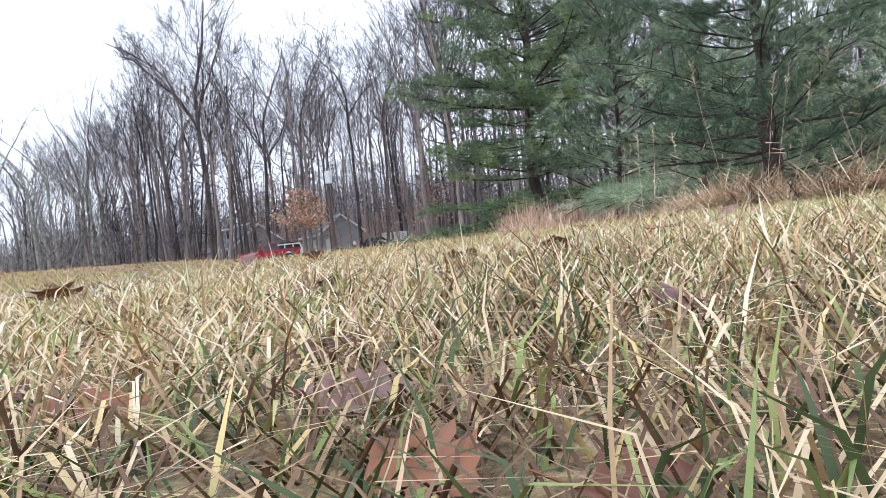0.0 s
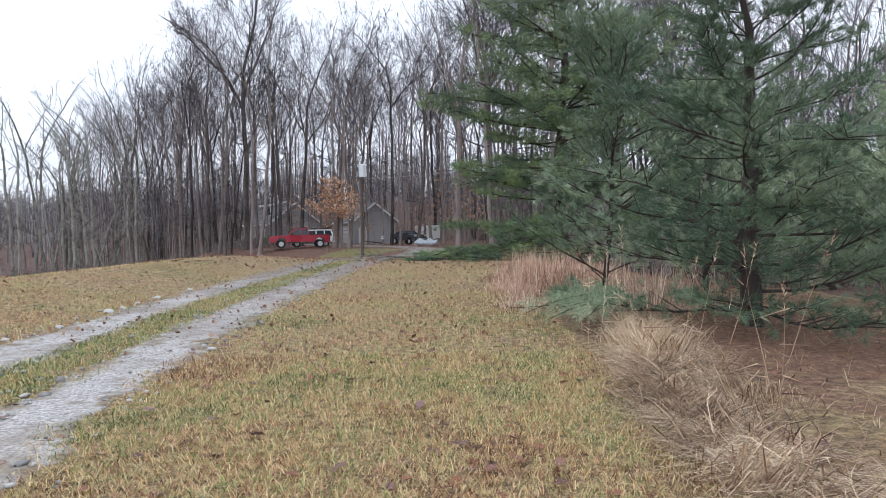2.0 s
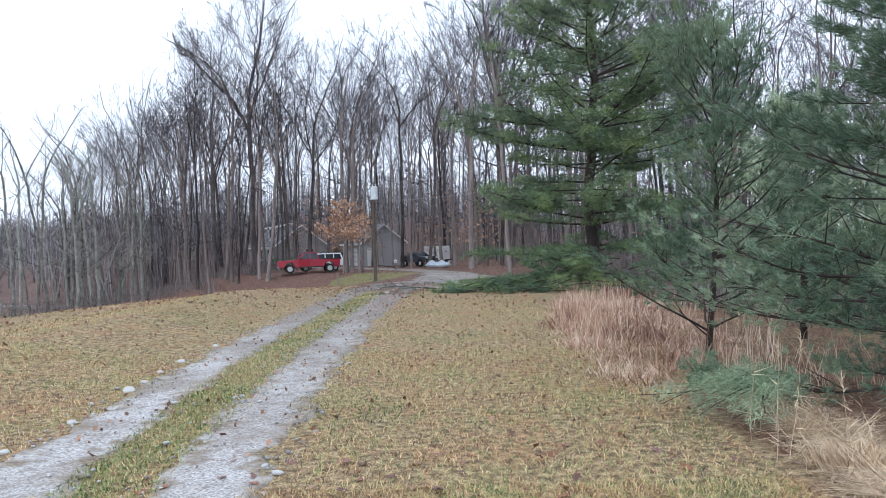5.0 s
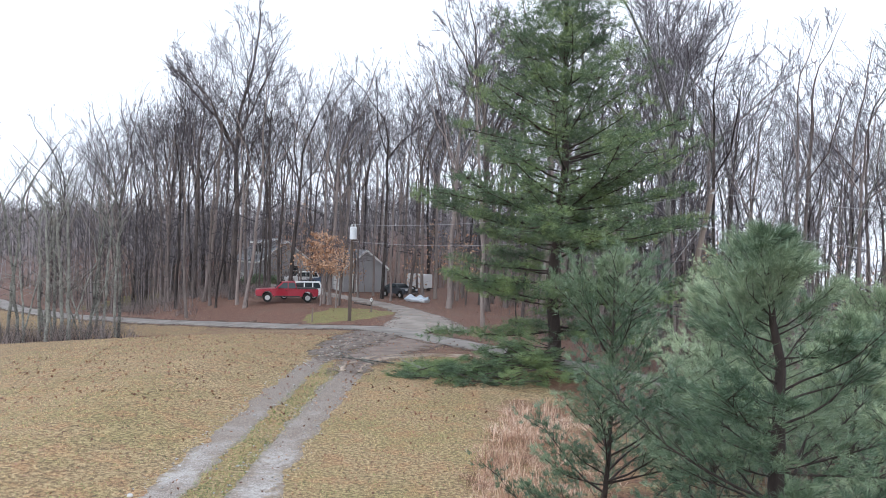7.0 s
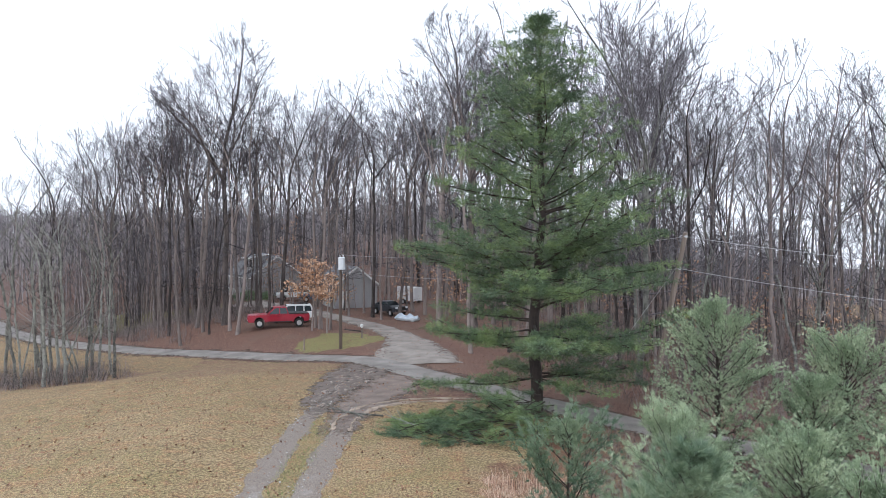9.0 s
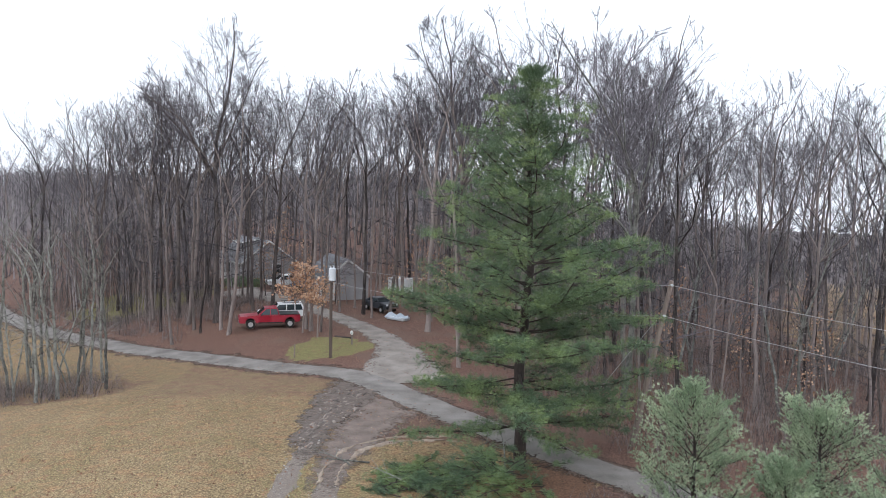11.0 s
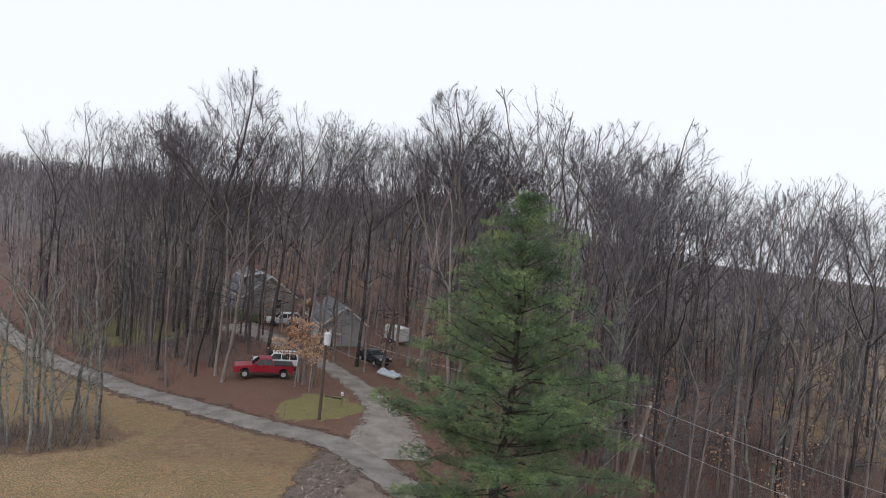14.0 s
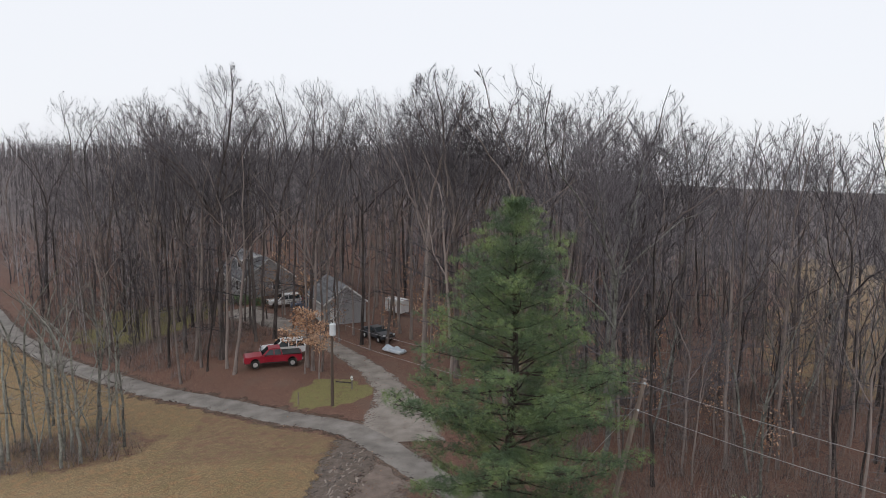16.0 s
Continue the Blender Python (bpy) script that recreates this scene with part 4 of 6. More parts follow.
def pine(seed, H, r0, clear, radius, whorls, per, subs, tufts, count, length, width, droop=0.1, top=0.9, gap=0.0, shape=0.8, rise=0.3, profile=None, puffs=0.0):
    """A white pine: uneven whorls of limbs carrying flat sprays of needle bundles towards their ends."""
    rng, nr = random.Random(seed), np.random.default_rng(seed)
    trunk, limbs, T, D = Tubes(), Tubes(), [], []
    t = np.linspace(0, 1, 13)
    path = np.stack([np.cumsum([rng.gauss(0, 0.006 * H) for _ in t]), np.cumsum([rng.gauss(0, 0.006 * H) for _ in t]), t * H - 0.1], 1)
    path[:, :2] -= path[0, :2]
    trunk.add(path, r0 * (1 - t) ** 0.9 + 0.012, 10)
    for k in range(whorls):
        for j in range(per):
            if rng.random() < gap:
                continue
            s = clear + (0.985 - clear) * min(1.0, max(0.0, (k + rng.uniform(-0.45, 0.45)) / (whorls - 1))) ** top
            p = np.array([np.interp(s, t, path[:, c]) for c in range(3)])
            rel = (s - clear) / (1 - clear)
            reach = np.interp(s, *profile) if profile else radius * (1 - rel) ** shape * (0.8 + 0.2 * min(1, rel * 6)) + 0.12
            a = k * 1.1 + j * 6.283 / per + rng.uniform(-0.45, 0.45)
            L = reach * (rng.uniform(0.8, 1.12) if rng.random() < 0.68 else rng.uniform(0.35, 0.75))
            up = -droop + 0.75 * rel**1.5 + rng.uniform(-0.1, 0.16)
            pts = bend(p, (math.cos(a), math.sin(a), up), L, 5, rng, rise + 0.25 * rel, 0.11 if H > 10 else 0.15)
            lr = min((0.0085 if H > 10 else 0.0075) * L + 0.005, r0 * 0.5)
            limbs.add(pts, lr * (1 - np.linspace(0, 0.85, 6)), 5)
            if puffs:
                # soft flattened masses of needles along the outer limb
                d = (pts[-1] - pts[0]) / L
                sid = np.array([-d[1], d[0], 0])
                m = max(2, int(L * puffs))
                for q in range(m):
                    w = 0.24 + 0.78 * (q + rng.random()) / m
                    b0 = np.array([np.interp(min(1, w), np.linspace(0, 1, 6), pts[:, c]) for c in range(3)])
                    R = rng.uniform(0.5, 1.1) * min(1.0, 0.5 + L / 7)
                    c0 = b0 + sid * rng.gauss(0, 0.42 * min(1.0, L / 4)) + [0, 0, 0.08]
                    for z in range(int(tufts * (0.35 + R) * (1.0 if s < 0.4 else 0.82))):
                        u = np.array([rng.gauss(0, 1), rng.gauss(0, 1), rng.gauss(0, 1)])
                        u *= rng.random() ** 0.4 / np.linalg.norm(u)
                        e = c0 + u * R * [1, 1, 0.3]
                        T.append(e), D.append(u * [1, 1, 0.5] + d * 0.5 + [0, 0, 0.3])
                        if z % 5 == 0:
                            limbs.spikes([b0], [e], 0.2 * lr + 0.004)
                continue
            m = max(4, int(subs * (L / radius) ** 0.8 * rng.uniform(0.6, 1.25)))
            bare = rng.uniform(0.1, 0.36)
            for q in range(m):
                w = bare + (1 - bare) * (q + rng.random()) / m
                b0 = np.array([np.interp(w, np.linspace(0, 1, 6), pts[:, c]) for c in range(3)])
                d = (pts[-1] - pts[0]) / L
                sid = np.array([-d[1], d[0], 0]) * (1 if q % 2 else -1)
                d2 = d * rng.uniform(0.4, 1.0) + sid * rng.uniform(0.2, 1.1) + np.array([0, 0, rng.uniform(-0.12, 0.4)])
                d2 /= np.linalg.norm(d2)
                l2 = min(1.5, L * rng.uniform(0.16, 0.36)) * (1.25 - 0.6 * w) + 0.12
                e = b0 + d2 * l2 + np.array([0, 0, 0.1 * l2])
                limbs.spikes([b0], [e], 0.3 * lr + 0.003)
                for z in range(tufts):
                    f = (z + 0.5 + rng.random() * 0.6) / tufts
                    off = np.array([rng.gauss(0, 0.13), rng.gauss(0, 0.13), rng.gauss(0, 0.1)]) * l2
                    T.append(b0 + (e - b0) * f + off), D.append(d2 + off / l2 * 2 + [0, 0, 0.3])
    lead = path[-1]
    for z in range(6):
        T.append(lead - [0, 0, z * length * 0.5]), D.append(np.array([0, 0, 1.0]))
    return trunk, limbs, needles(np.array(T), np.array(D), count, length, width, nr, 0.72 if H > 10 else 0.5, 0.3 if H > 10 else 0.12)


def pine_thing(name, label, x, y, turn, bark, green, **spec):
    trunk, limbs, (nv, nf) = pine(**spec)
    thing = empty(name, x, y, zat(x, y) - 0.05, turn)
    tagged(thing, label, "pine tree")
    sheet("trunk", *trunk.arrays(), bark, thing, smooth=True)
    sheet("branchwork", *limbs.arrays(), bark, thing)
    sheet("needles", nv, nf, green, thing)
    return thing


pine_thing("white_pine", "large dark green white pine with tiered drooping limbs", 5.7, 31.4, 20, PINE_BARK, NEEDLE_OLD, seed=4, H=18.6, r0=0.3, clear=0.1, radius=7.0, whorls=18, per=9, subs=0, tufts=31, count=11, length=0.17, width=0.026, puffs=1.5, droop=0.1, gap=0.06, rise=0.22, profile=((0.1, 0.2, 0.29, 0.44, 0.58, 0.8, 0.92, 1.0), (5.4, 7.6, 7.2, 6.1, 4.9, 3.0, 1.5, 0.25)))
pine_thing("young_pine", "young green pine with long needles beside the mown strip", 4.5, 7.2, 70, PINE_BARK, NEEDLE_NEAR, seed=8, H=5.5, r0=0.14, clear=0.08, radius=3.0, whorls=15, per=7, subs=19, tufts=5, count=28, length=0.14, width=0.008, droop=0.16, gap=0.12, shape=0.85, rise=0.42)
pine_thing("young_pine", "slim young pine among dead grass", 3.2, 10.4, 10, PINE_BARK, NEEDLE_NEAR, seed=9, H=4.9, r0=0.04, clear=0.1, radius=2.2, whorls=11, per=5, subs=14, tufts=7, count=16, length=0.12, width=0.0095, droop=-0.25, gap=0.1, shape=0.45)
pine_thing("young_pine", "slim young pine among dead grass", 6.0, 13.2, 140, PINE_BARK, NEEDLE_YOUNG, seed=10, H=4.4, r0=0.06, clear=0.1, radius=2.1, whorls=12, per=5, subs=14, tufts=5, count=16, length=0.17, width=0.009, droop=-0.25, gap=0.1, shape=0.45)
pine_thing("young_pine", "bushy blue-green young pine", 11.2, 23.3, 30, PINE_BARK, NEEDLE_YOUNG, seed=12, H=5.8, r0=0.1, clear=0.08, radius=3.0, whorls=12, per=6, subs=24, tufts=7, count=13, length=0.12, width=0.014, droop=-0.35, gap=0.1, shape=0.42)
pine_thing("young_pine", "bushy blue-green young pine", 17.4, 26.5, 200, PINE_BARK, NEEDLE_YOUNG, seed=13, H=4.4, r0=0.1, clear=0.06, radius=3.3, whorls=12, per=6, subs=24, tufts=7, count=13, length=0.12, width=0.014, droop=-0.35, gap=0.1, shape=0.4)
pine_thing("young_pine", "bushy blue-green young pine", 14.0, 22.5, 90, PINE_BARK, NEEDLE_YOUNG, seed=14, H=3.6, r0=0.08, clear=0.06, radius=2.0, whorls=9, per=6, subs=17, tufts=7, count=13, length=0.12, width=0.014, droop=-0.35, gap=0.1, shape=0.4)
for k, (x, y, h, rad) in enumerate([(8.4, 17.6, 2.3, 1.6), (12.2, 19.3, 2.5, 2.0), (16.3, 20.6, 3.2, 2.5), (21.0, 25.5, 4.0, 3.0), (9.6, 14.8, 3.4, 2.0), (7.4, 7.6, 3.9, 2.4), (9.2, 10.8, 3.8, 2.4)]):
    pine_thing("young_pine", "bushy blue-green young pine", x, y, k * 70, PINE_BARK, NEEDLE_YOUNG, seed=40 + k, H=h, r0=0.08, clear=0.06, radius=rad, whorls=10, per=6, subs=15, tufts=6, count=12, length=0.12, width=0.014, droop=-0.35, gap=0.15, shape=0.4)

# ---------------------------------------------------------------- grass
def blades(n_xy, length, width, lean, rng, curl=0.5, zlift=-0.005, mound=0.0, flat_=0.6, comb=None):
    """Bent tapering blades rooted at the given places: three triangles each."""
    n = len(n_xy)
    L = length * rng.uniform(0.5, 1.2, n)
    ang, tip_ang = rng.uniform(0, 6.283, n), rng.normal(0, 0.4, n)
    if comb is not None:
        ang = rng.normal(comb, 0.75, n)
    out = np.clip(np.abs(rng.normal(lean, 0.35, n)), 0, 1.35)
    d1 = np.stack([np.cos(ang) * np.sin(out * flat_), np.sin(ang) * np.sin(out * flat_), np.cos(out * flat_)], 1)
    o2 = np.clip(out * (1 + curl), 0, 1.65)
    d2 = np.stack([np.cos(ang + tip_ang) * np.sin(o2), np.sin(ang + tip_ang) * np.sin(o2), np.cos(o2)], 1)
    if mound:
        ridge = np.interp(n_xy[:, 1], BANK_Y, BANK_X) + 0.5 + 0.12 * np.sin(n_xy[:, 1] * 2.3)
        zlift = zlift + mound * np.exp(-(((n_xy[:, 0] - ridge) / 0.5) ** 2)) * (0.7 + 0.3 * np.sin(n_xy[:, 1] * 2.1)) * rng.uniform(0, 1, n) ** 0.5
    root = np.concatenate([n_xy, (gz(n_xy[:, 0], n_xy[:, 1]) + zlift)[:, None]], 1)
    mid = root + d1 * (L * 0.5)[:, None]
    tip = mid + d2 * (L * 0.5)[:, None]
    tip[:, 2] = np.maximum(tip[:, 2], root[:, 2] + 0.008)
    f = rng.uniform(0, 6.283, n)
    u = np.stack([np.cos(f), np.sin(f), np.zeros(n)], 1) * (width * rng.uniform(0.6, 1.3, n) / 2)[:, None]
    v = np.stack([root - u, root + u, mid - u * 0.8, mid + u * 0.8, tip], 1).reshape(-1, 3)
    o = np.arange(n)[:, None] * 5
    return v, np.stack([o + [0, 1, 3], o + [0, 3, 2], o + [2, 3, 4]], 1).reshape(-1, 3)


BANK_Y, BANK_X = (-1.5, 0.2, 1.7, 3.5, 6.0, 9.0), (1.85, 1.68, 1.58, 1.72, 2.15, 2.6)


def scatter(n, x0, x1, y0, y1, rng, keep):
    xy = np.stack([rng.uniform(x0, x1, n), rng.uniform(y0, y1, n)], 1)
    return xy[keep(xy)]


def off_tracks(xy, half=0.42):
    ok = np.ones(len(xy), bool)
    for line in (TRACK_L, TRACK_R):
        p = smooth_line(line, 0.5)
        cx = np.interp(xy[:, 1], p[:, 1], p[:, 0])
        ragged = half + 0.12 * np.sin(xy[:, 1] * 2.1 + 9 * np.sin(xy[:, 1] * 0.37)) + 0.16 * np.sin(np.arange(len(xy)) * 12.9898)
        ok &= (np.abs(xy[:, 0] - cx) > ragged) | (xy[:, 1] > 33)
    return ok


def patchy(xy, scale, cut, seed):
    return np.array([noise.noise((x * scale, y * scale, seed)) > cut for x, y in xy])


rng = np.random.default_rng(21)
mown = lambda xy: off_tracks(xy) & (xy[:, 0] < 1.9)
bands = [
    (75000, -2.4, 2.0, -2.9, 0.6, 0.075, 0.003, 1.2),
    (80000, -4.6, 2.0, 0.6, 5.0, 0.09, 0.0052, 1.1),
    (60000, -12.0, 2.2, 5.0, 12.0, 0.085, 0.0075, 1.05),
    (40000, -17.0, 2.6, 12.0, 23.0, 0.07, 0.01, 1.0),
    (22000, -20.0, 3.5, 23.0, 42.0, 0.07, 0.014, 1.0),
]
vs, fs, base = [], [], 0
for n, x0, x1, y0, y1, L, w, lean in bands:
    bv, bf = blades(scatter(n, x0, x1, y0, y1, rng, mown), L, w, lean, rng)
    vs.append(bv), fs.append(bf + base)
    base += len(bv)
tagged(sheet("field_grass", np.concatenate(vs), np.concatenate(fs), GRASS), "short matted winter grass, straw-coloured with green", "grass", kind="stuff")

tagged(sheet("matted_straw", *blades(scatter(34000, -1.6, 0.6, -2.75, -0.4, rng, mown), 0.095, 0.0024, 1.25, rng), STRAW), "bleached straw matted among the short grass", "grass", kind="stuff")

tagged(sheet("green_shoots", *blades(scatter(4200, -1.8, 0.9, -2.75, 0.8, rng, mown), 0.075, 0.003, 0.9, rng), GREEN_GRASS), "fresh green blades growing through the straw", "grass", kind="stuff")

# the greener strip between the wheel tracks
strip_y = -5 + 35 * rng.random(15000) ** 1.5
pl_, pr_ = smooth_line(TRACK_L, 0.5), smooth_line(TRACK_R, 0.5)
lo, hi = np.interp(strip_y, pl_[:, 1], pl_[:, 0]) + 0.36, np.interp(strip_y, pr_[:, 1], pr_[:, 0]) - 0.38
strip = np.stack([lo + (hi - lo) * rng.random(len(strip_y)), strip_y], 1)
tagged(sheet("track_grass", *blades(strip, 0.09, 0.012, 1.0, rng), GREEN_GRASS), "greener grass strip between the wheel tracks", "grass", kind="stuff")

# tall dead grass along the right-hand edge of the mown strip
def clump(cx, cy, n, spread, length, lean, width, rng, flat_=0.6, comb=None):
    xy = rng.normal(0, spread, (n, 2)) + (cx, cy)
    return blades(xy, length, width, lean, rng, 0.6, mound=0.2 if -1.5 < cy < 6.5 and 1.5 < cx < 3.2 else 0.0, flat_=flat_, comb=comb)


vs, fs, base = [], [], 0
G = random.Random(9)
for k in range(250):
    y = G.uniform(-1.5, 8.0)
    x = float(np.interp(y, BANK_Y, BANK_X)) + abs(G.gauss(0, 0.32)) + 0.3
    near = y < 6
    bv, bf = clump(x, y, 120 if near else 60, 0.13, G.uniform(0.26, 0.5), 1.4, 0.007 if near else 0.01, rng, 1.15 if G.random() < 0.95 else 0.5, (G.gauss(4.9, 0.4) if G.random() < 0.55 else G.gauss(3.7, 0.5)) if G.random() < 0.85 else None)
    vs.append(bv), fs.append(bf + base)
    base += len(bv)
tagged(sheet("dead_grass_bank", np.concatenate(vs), np.concatenate(fs), HAY), "matted bank of fallen tall dead grass", "tall grass", kind="stuff")

vs, fs, base = [], [], 0
for k in range(520):
    x, y = G.uniform(2.3, 8.5), G.uniform(-0.5, 14)
    bv, bf = clump(x, y, 46, 0.3, G.uniform(0.1, 0.26), 1.35, 0.008, rng, 1.1)
    vs.append(bv), fs.append(bf + base)
    base += len(bv)
tagged(sheet("flattened_grass", np.concatenate(vs), np.concatenate(fs), RUST_GRASS), "flattened rust-brown dead grass under the young pines", "grass", kind="stuff")

vs, fs, base = [], [], 0
for k in range(230):
    y = G.uniform(8.4, 22)
    x = 1.45 + max(0.0, y - 15) * 0.2 + abs(G.gauss(0, 1.5))
    tall = G.random() < 0.3
    bv, bf = clump(x, y, 22 if tall else 70, 0.18, G.uniform(0.5, 0.95) if tall else G.uniform(0.2, 0.42), 0.4 if tall else 1.25, 0.012, rng)
    vs.append(bv), fs.append(bf + base)
    base += len(bv)
tagged(sheet("broom_sedge", np.concatenate(vs), np.concatenate(fs), SEDGE), "upright rust-coloured broom sedge, dry", "tall grass", kind="stuff")

# ---------------------------------------------------------------- poles and wires
transformer_pole = empty("utility_pole", -6.62, 53.8, zat(-6.62, 53.8), 20)
tagged(transformer_pole, "brown wooden pole carrying a pale cylindrical transformer", "utility pole")
part("pole", rod(bmesh.new(), (0, 0, -0.3), (0, 0, 7.45), 0.14, 0.1, 14), POLE_BROWN, transformer_pole)
tank = part("transformer", rod(bmesh.new(), (0, -0.36, 6.25), (0, -0.36, 7.15), 0.27, 0.27, 20), GALV, transformer_pole, "pale grey transformer tank")
bm = bmesh.new()
rod(bm, (0, -0.36, 7.15), (0, -0.36, 7.22), 0.29, 0.2, 20)
part("lid", bm, GALV, tank)
for dx in (-0.12, 0.12):
    bm = bmesh.new()
    for k in range(4):
        rod(bm, (dx, -0.36, 7.2 + 0.05 * k), (dx, -0.36, 7.235 + 0.05 * k), 0.05, 0.03, 8)
    part("bushing", bm, GALV, tank)
for z in (6.4, 6.95):
    part("bracket", slab(bmesh.new(), (0.1, 0.26, 0.06), (0, -0.14, z)), GALV, transformer_pole)
bm = bmesh.new()
rod(bm, (0.02, 0.14, 0), (0.02, 0.12, 6.3), 0.022, 0.022, 6)
part("ground_conduit", bm, GALV, transformer_pole)

leaning_pole = empty("utility_pole", 12.0, 34.7, zat(12.0, 34.7))
tagged(leaning_pole, "leaning weathered grey wooden utility pole with two wires", "utility pole")
part("pole", rod(bmesh.new(), (0, 0, -0.3), (1.4, -1.1, 8.95), 0.17, 0.11, 14), WEATHERED, leaning_pole)
for z, k in ((8.75, 0.97), (7.15, 0.79)):
    bm = bmesh.new()
    rod(bm, (1.4 * k, -1.1 * k - 0.08, z), (1.4 * k + 0.02, -1.1 * k - 0.24, z), 0.05, 0.065, 8)
    part("insulator", bm, GALV, leaning_pole)


def cable(a, b_, sag, r=0.018, label="grey overhead wire between poles"):
    t = np.linspace(0, 1, 25)[:, None]
    p = np.array(a) * (1 - t) + np.array(b_) * t
    p[:, 2] -= sag * 4 * (t * (1 - t))[:, 0]
    ob = sheet("power_line", *Tubes().add(p, [r] * 25, 5).arrays(), WIRE)
    return tagged(ob, label, "cable")


_z = zat(12.0, 34.7)
TOP, MID = (13.36, 33.4, _z + 8.75), (13.12, 33.6, _z + 7.15)
cable(TOP, (36.0, 17.0, zat(36, 17) + 8.2), 0.7, 0.013)
cable(MID, (36.0, 17.0, zat(36, 17) + 6.4), 0.7, 0.013)
cable(TOP, (-6.6, 53.7, zat(-6.6, 53.8) + 7.4), 0.6, 0.009)
cable(MID, (-6.6, 53.7, zat(-6.6, 53.8) + 6.1), 0.6, 0.009)
cable((-6.6, 53.75, zat(-6.6, 53.8) + 7.3), (-8.6, 81.0, 4.6), 0.5)
cable((13.15, 33.8, _z + 7.4), (9.3, 37.6, zat(9.3, 37.6)), 0.0, 0.012, "slanting guy wire staying the leaning pole")
next_pole = empty("utility_pole", 36.0, 17.0, zat(36, 17))
tagged(next_pole, "weathered wooden utility pole beside the lane", "utility pole")
part("pole", rod(bmesh.new(), (0, 0, -0.3), (0, 0, 8.6), 0.15, 0.1, 14), WEATHERED, next_pole)


# ---------------------------------------------------------------- vehicles
def side_solid(bm, outline, y0, y1, pinch=0.0, bevel=0.035):
    """A body whose side view is the outline (x, z), reaching from y0 to y1; pinch draws its upper edge inwards."""
    top, low = max(p[1] for p in outline), min(p[1] for p in outline)
    rows = []
    for y, s in ((y0, 1), (y1, -1)):
        rows.append([bm.verts.new((x, y + s * pinch * (z - low) / (top - low + 1e-6), z)) for x, z in outline])
    n = len(outline)
    faces = [bm.faces.new(rows[0]), bm.faces.new(rows[1][::-1])]
    for k in range(n):
        faces.append(bm.faces.new((rows[0][k], rows[1][k], rows[1][(k + 1) % n], rows[0][(k + 1) % n])))
    bmesh.ops.recalc_face_normals(bm, faces=bm.faces[:])
    if bevel:
        rim = [e for e in bm.edges if len(e.link_faces) == 2 and (faces[0] in e.link_faces or faces[1] in e.link_faces)]
        bmesh.ops.bevel(bm, geom=rim, offset=bevel, segments=2, affect="EDGES")
    return bm


def arch(cx, r, z0, n=9):
    """Points of a wheel arch, from the rear to the front, under a body whose sill is at z0."""
    return [(cx + r * math.cos(a), z0 + max(0.0, r * math.sin(a))) for a in np.linspace(math.pi, 0, n)]


def wheel(parent, x, y, r, out):
    hub = part("wheel", rod(bmesh.new(), (x, y - 0.11, r), (x, y + 0.11, r), r, r, 24), RUBBER, parent, "black tyre on a pale alloy rim")
    bm = bmesh.new()
    rod(bm, (x, y + out * 0.09, r), (x, y + out * 0.122, r), r * 0.62, r * 0.56, 20)
    for k in range(6):
        a = k * 1.047
        slab(bm, (0.06, 0.02, r * 0.42), (x + math.sin(a) * r * 0.33, y + out * 0.126, r + math.cos(a) * r * 0.33), (0, math.degrees(a), 0))
    part("rim", bm, ALLOY, hub)


def flat(name, parent, pts, y, thick, material, label=""):
    """A panel with the side outline pts, at y, proud by thick."""
    bm = bmesh.new()
    side_solid(bm, pts, y - thick / 2, y + thick / 2, 0, 0)
    return part(name, bm, material, parent, label)


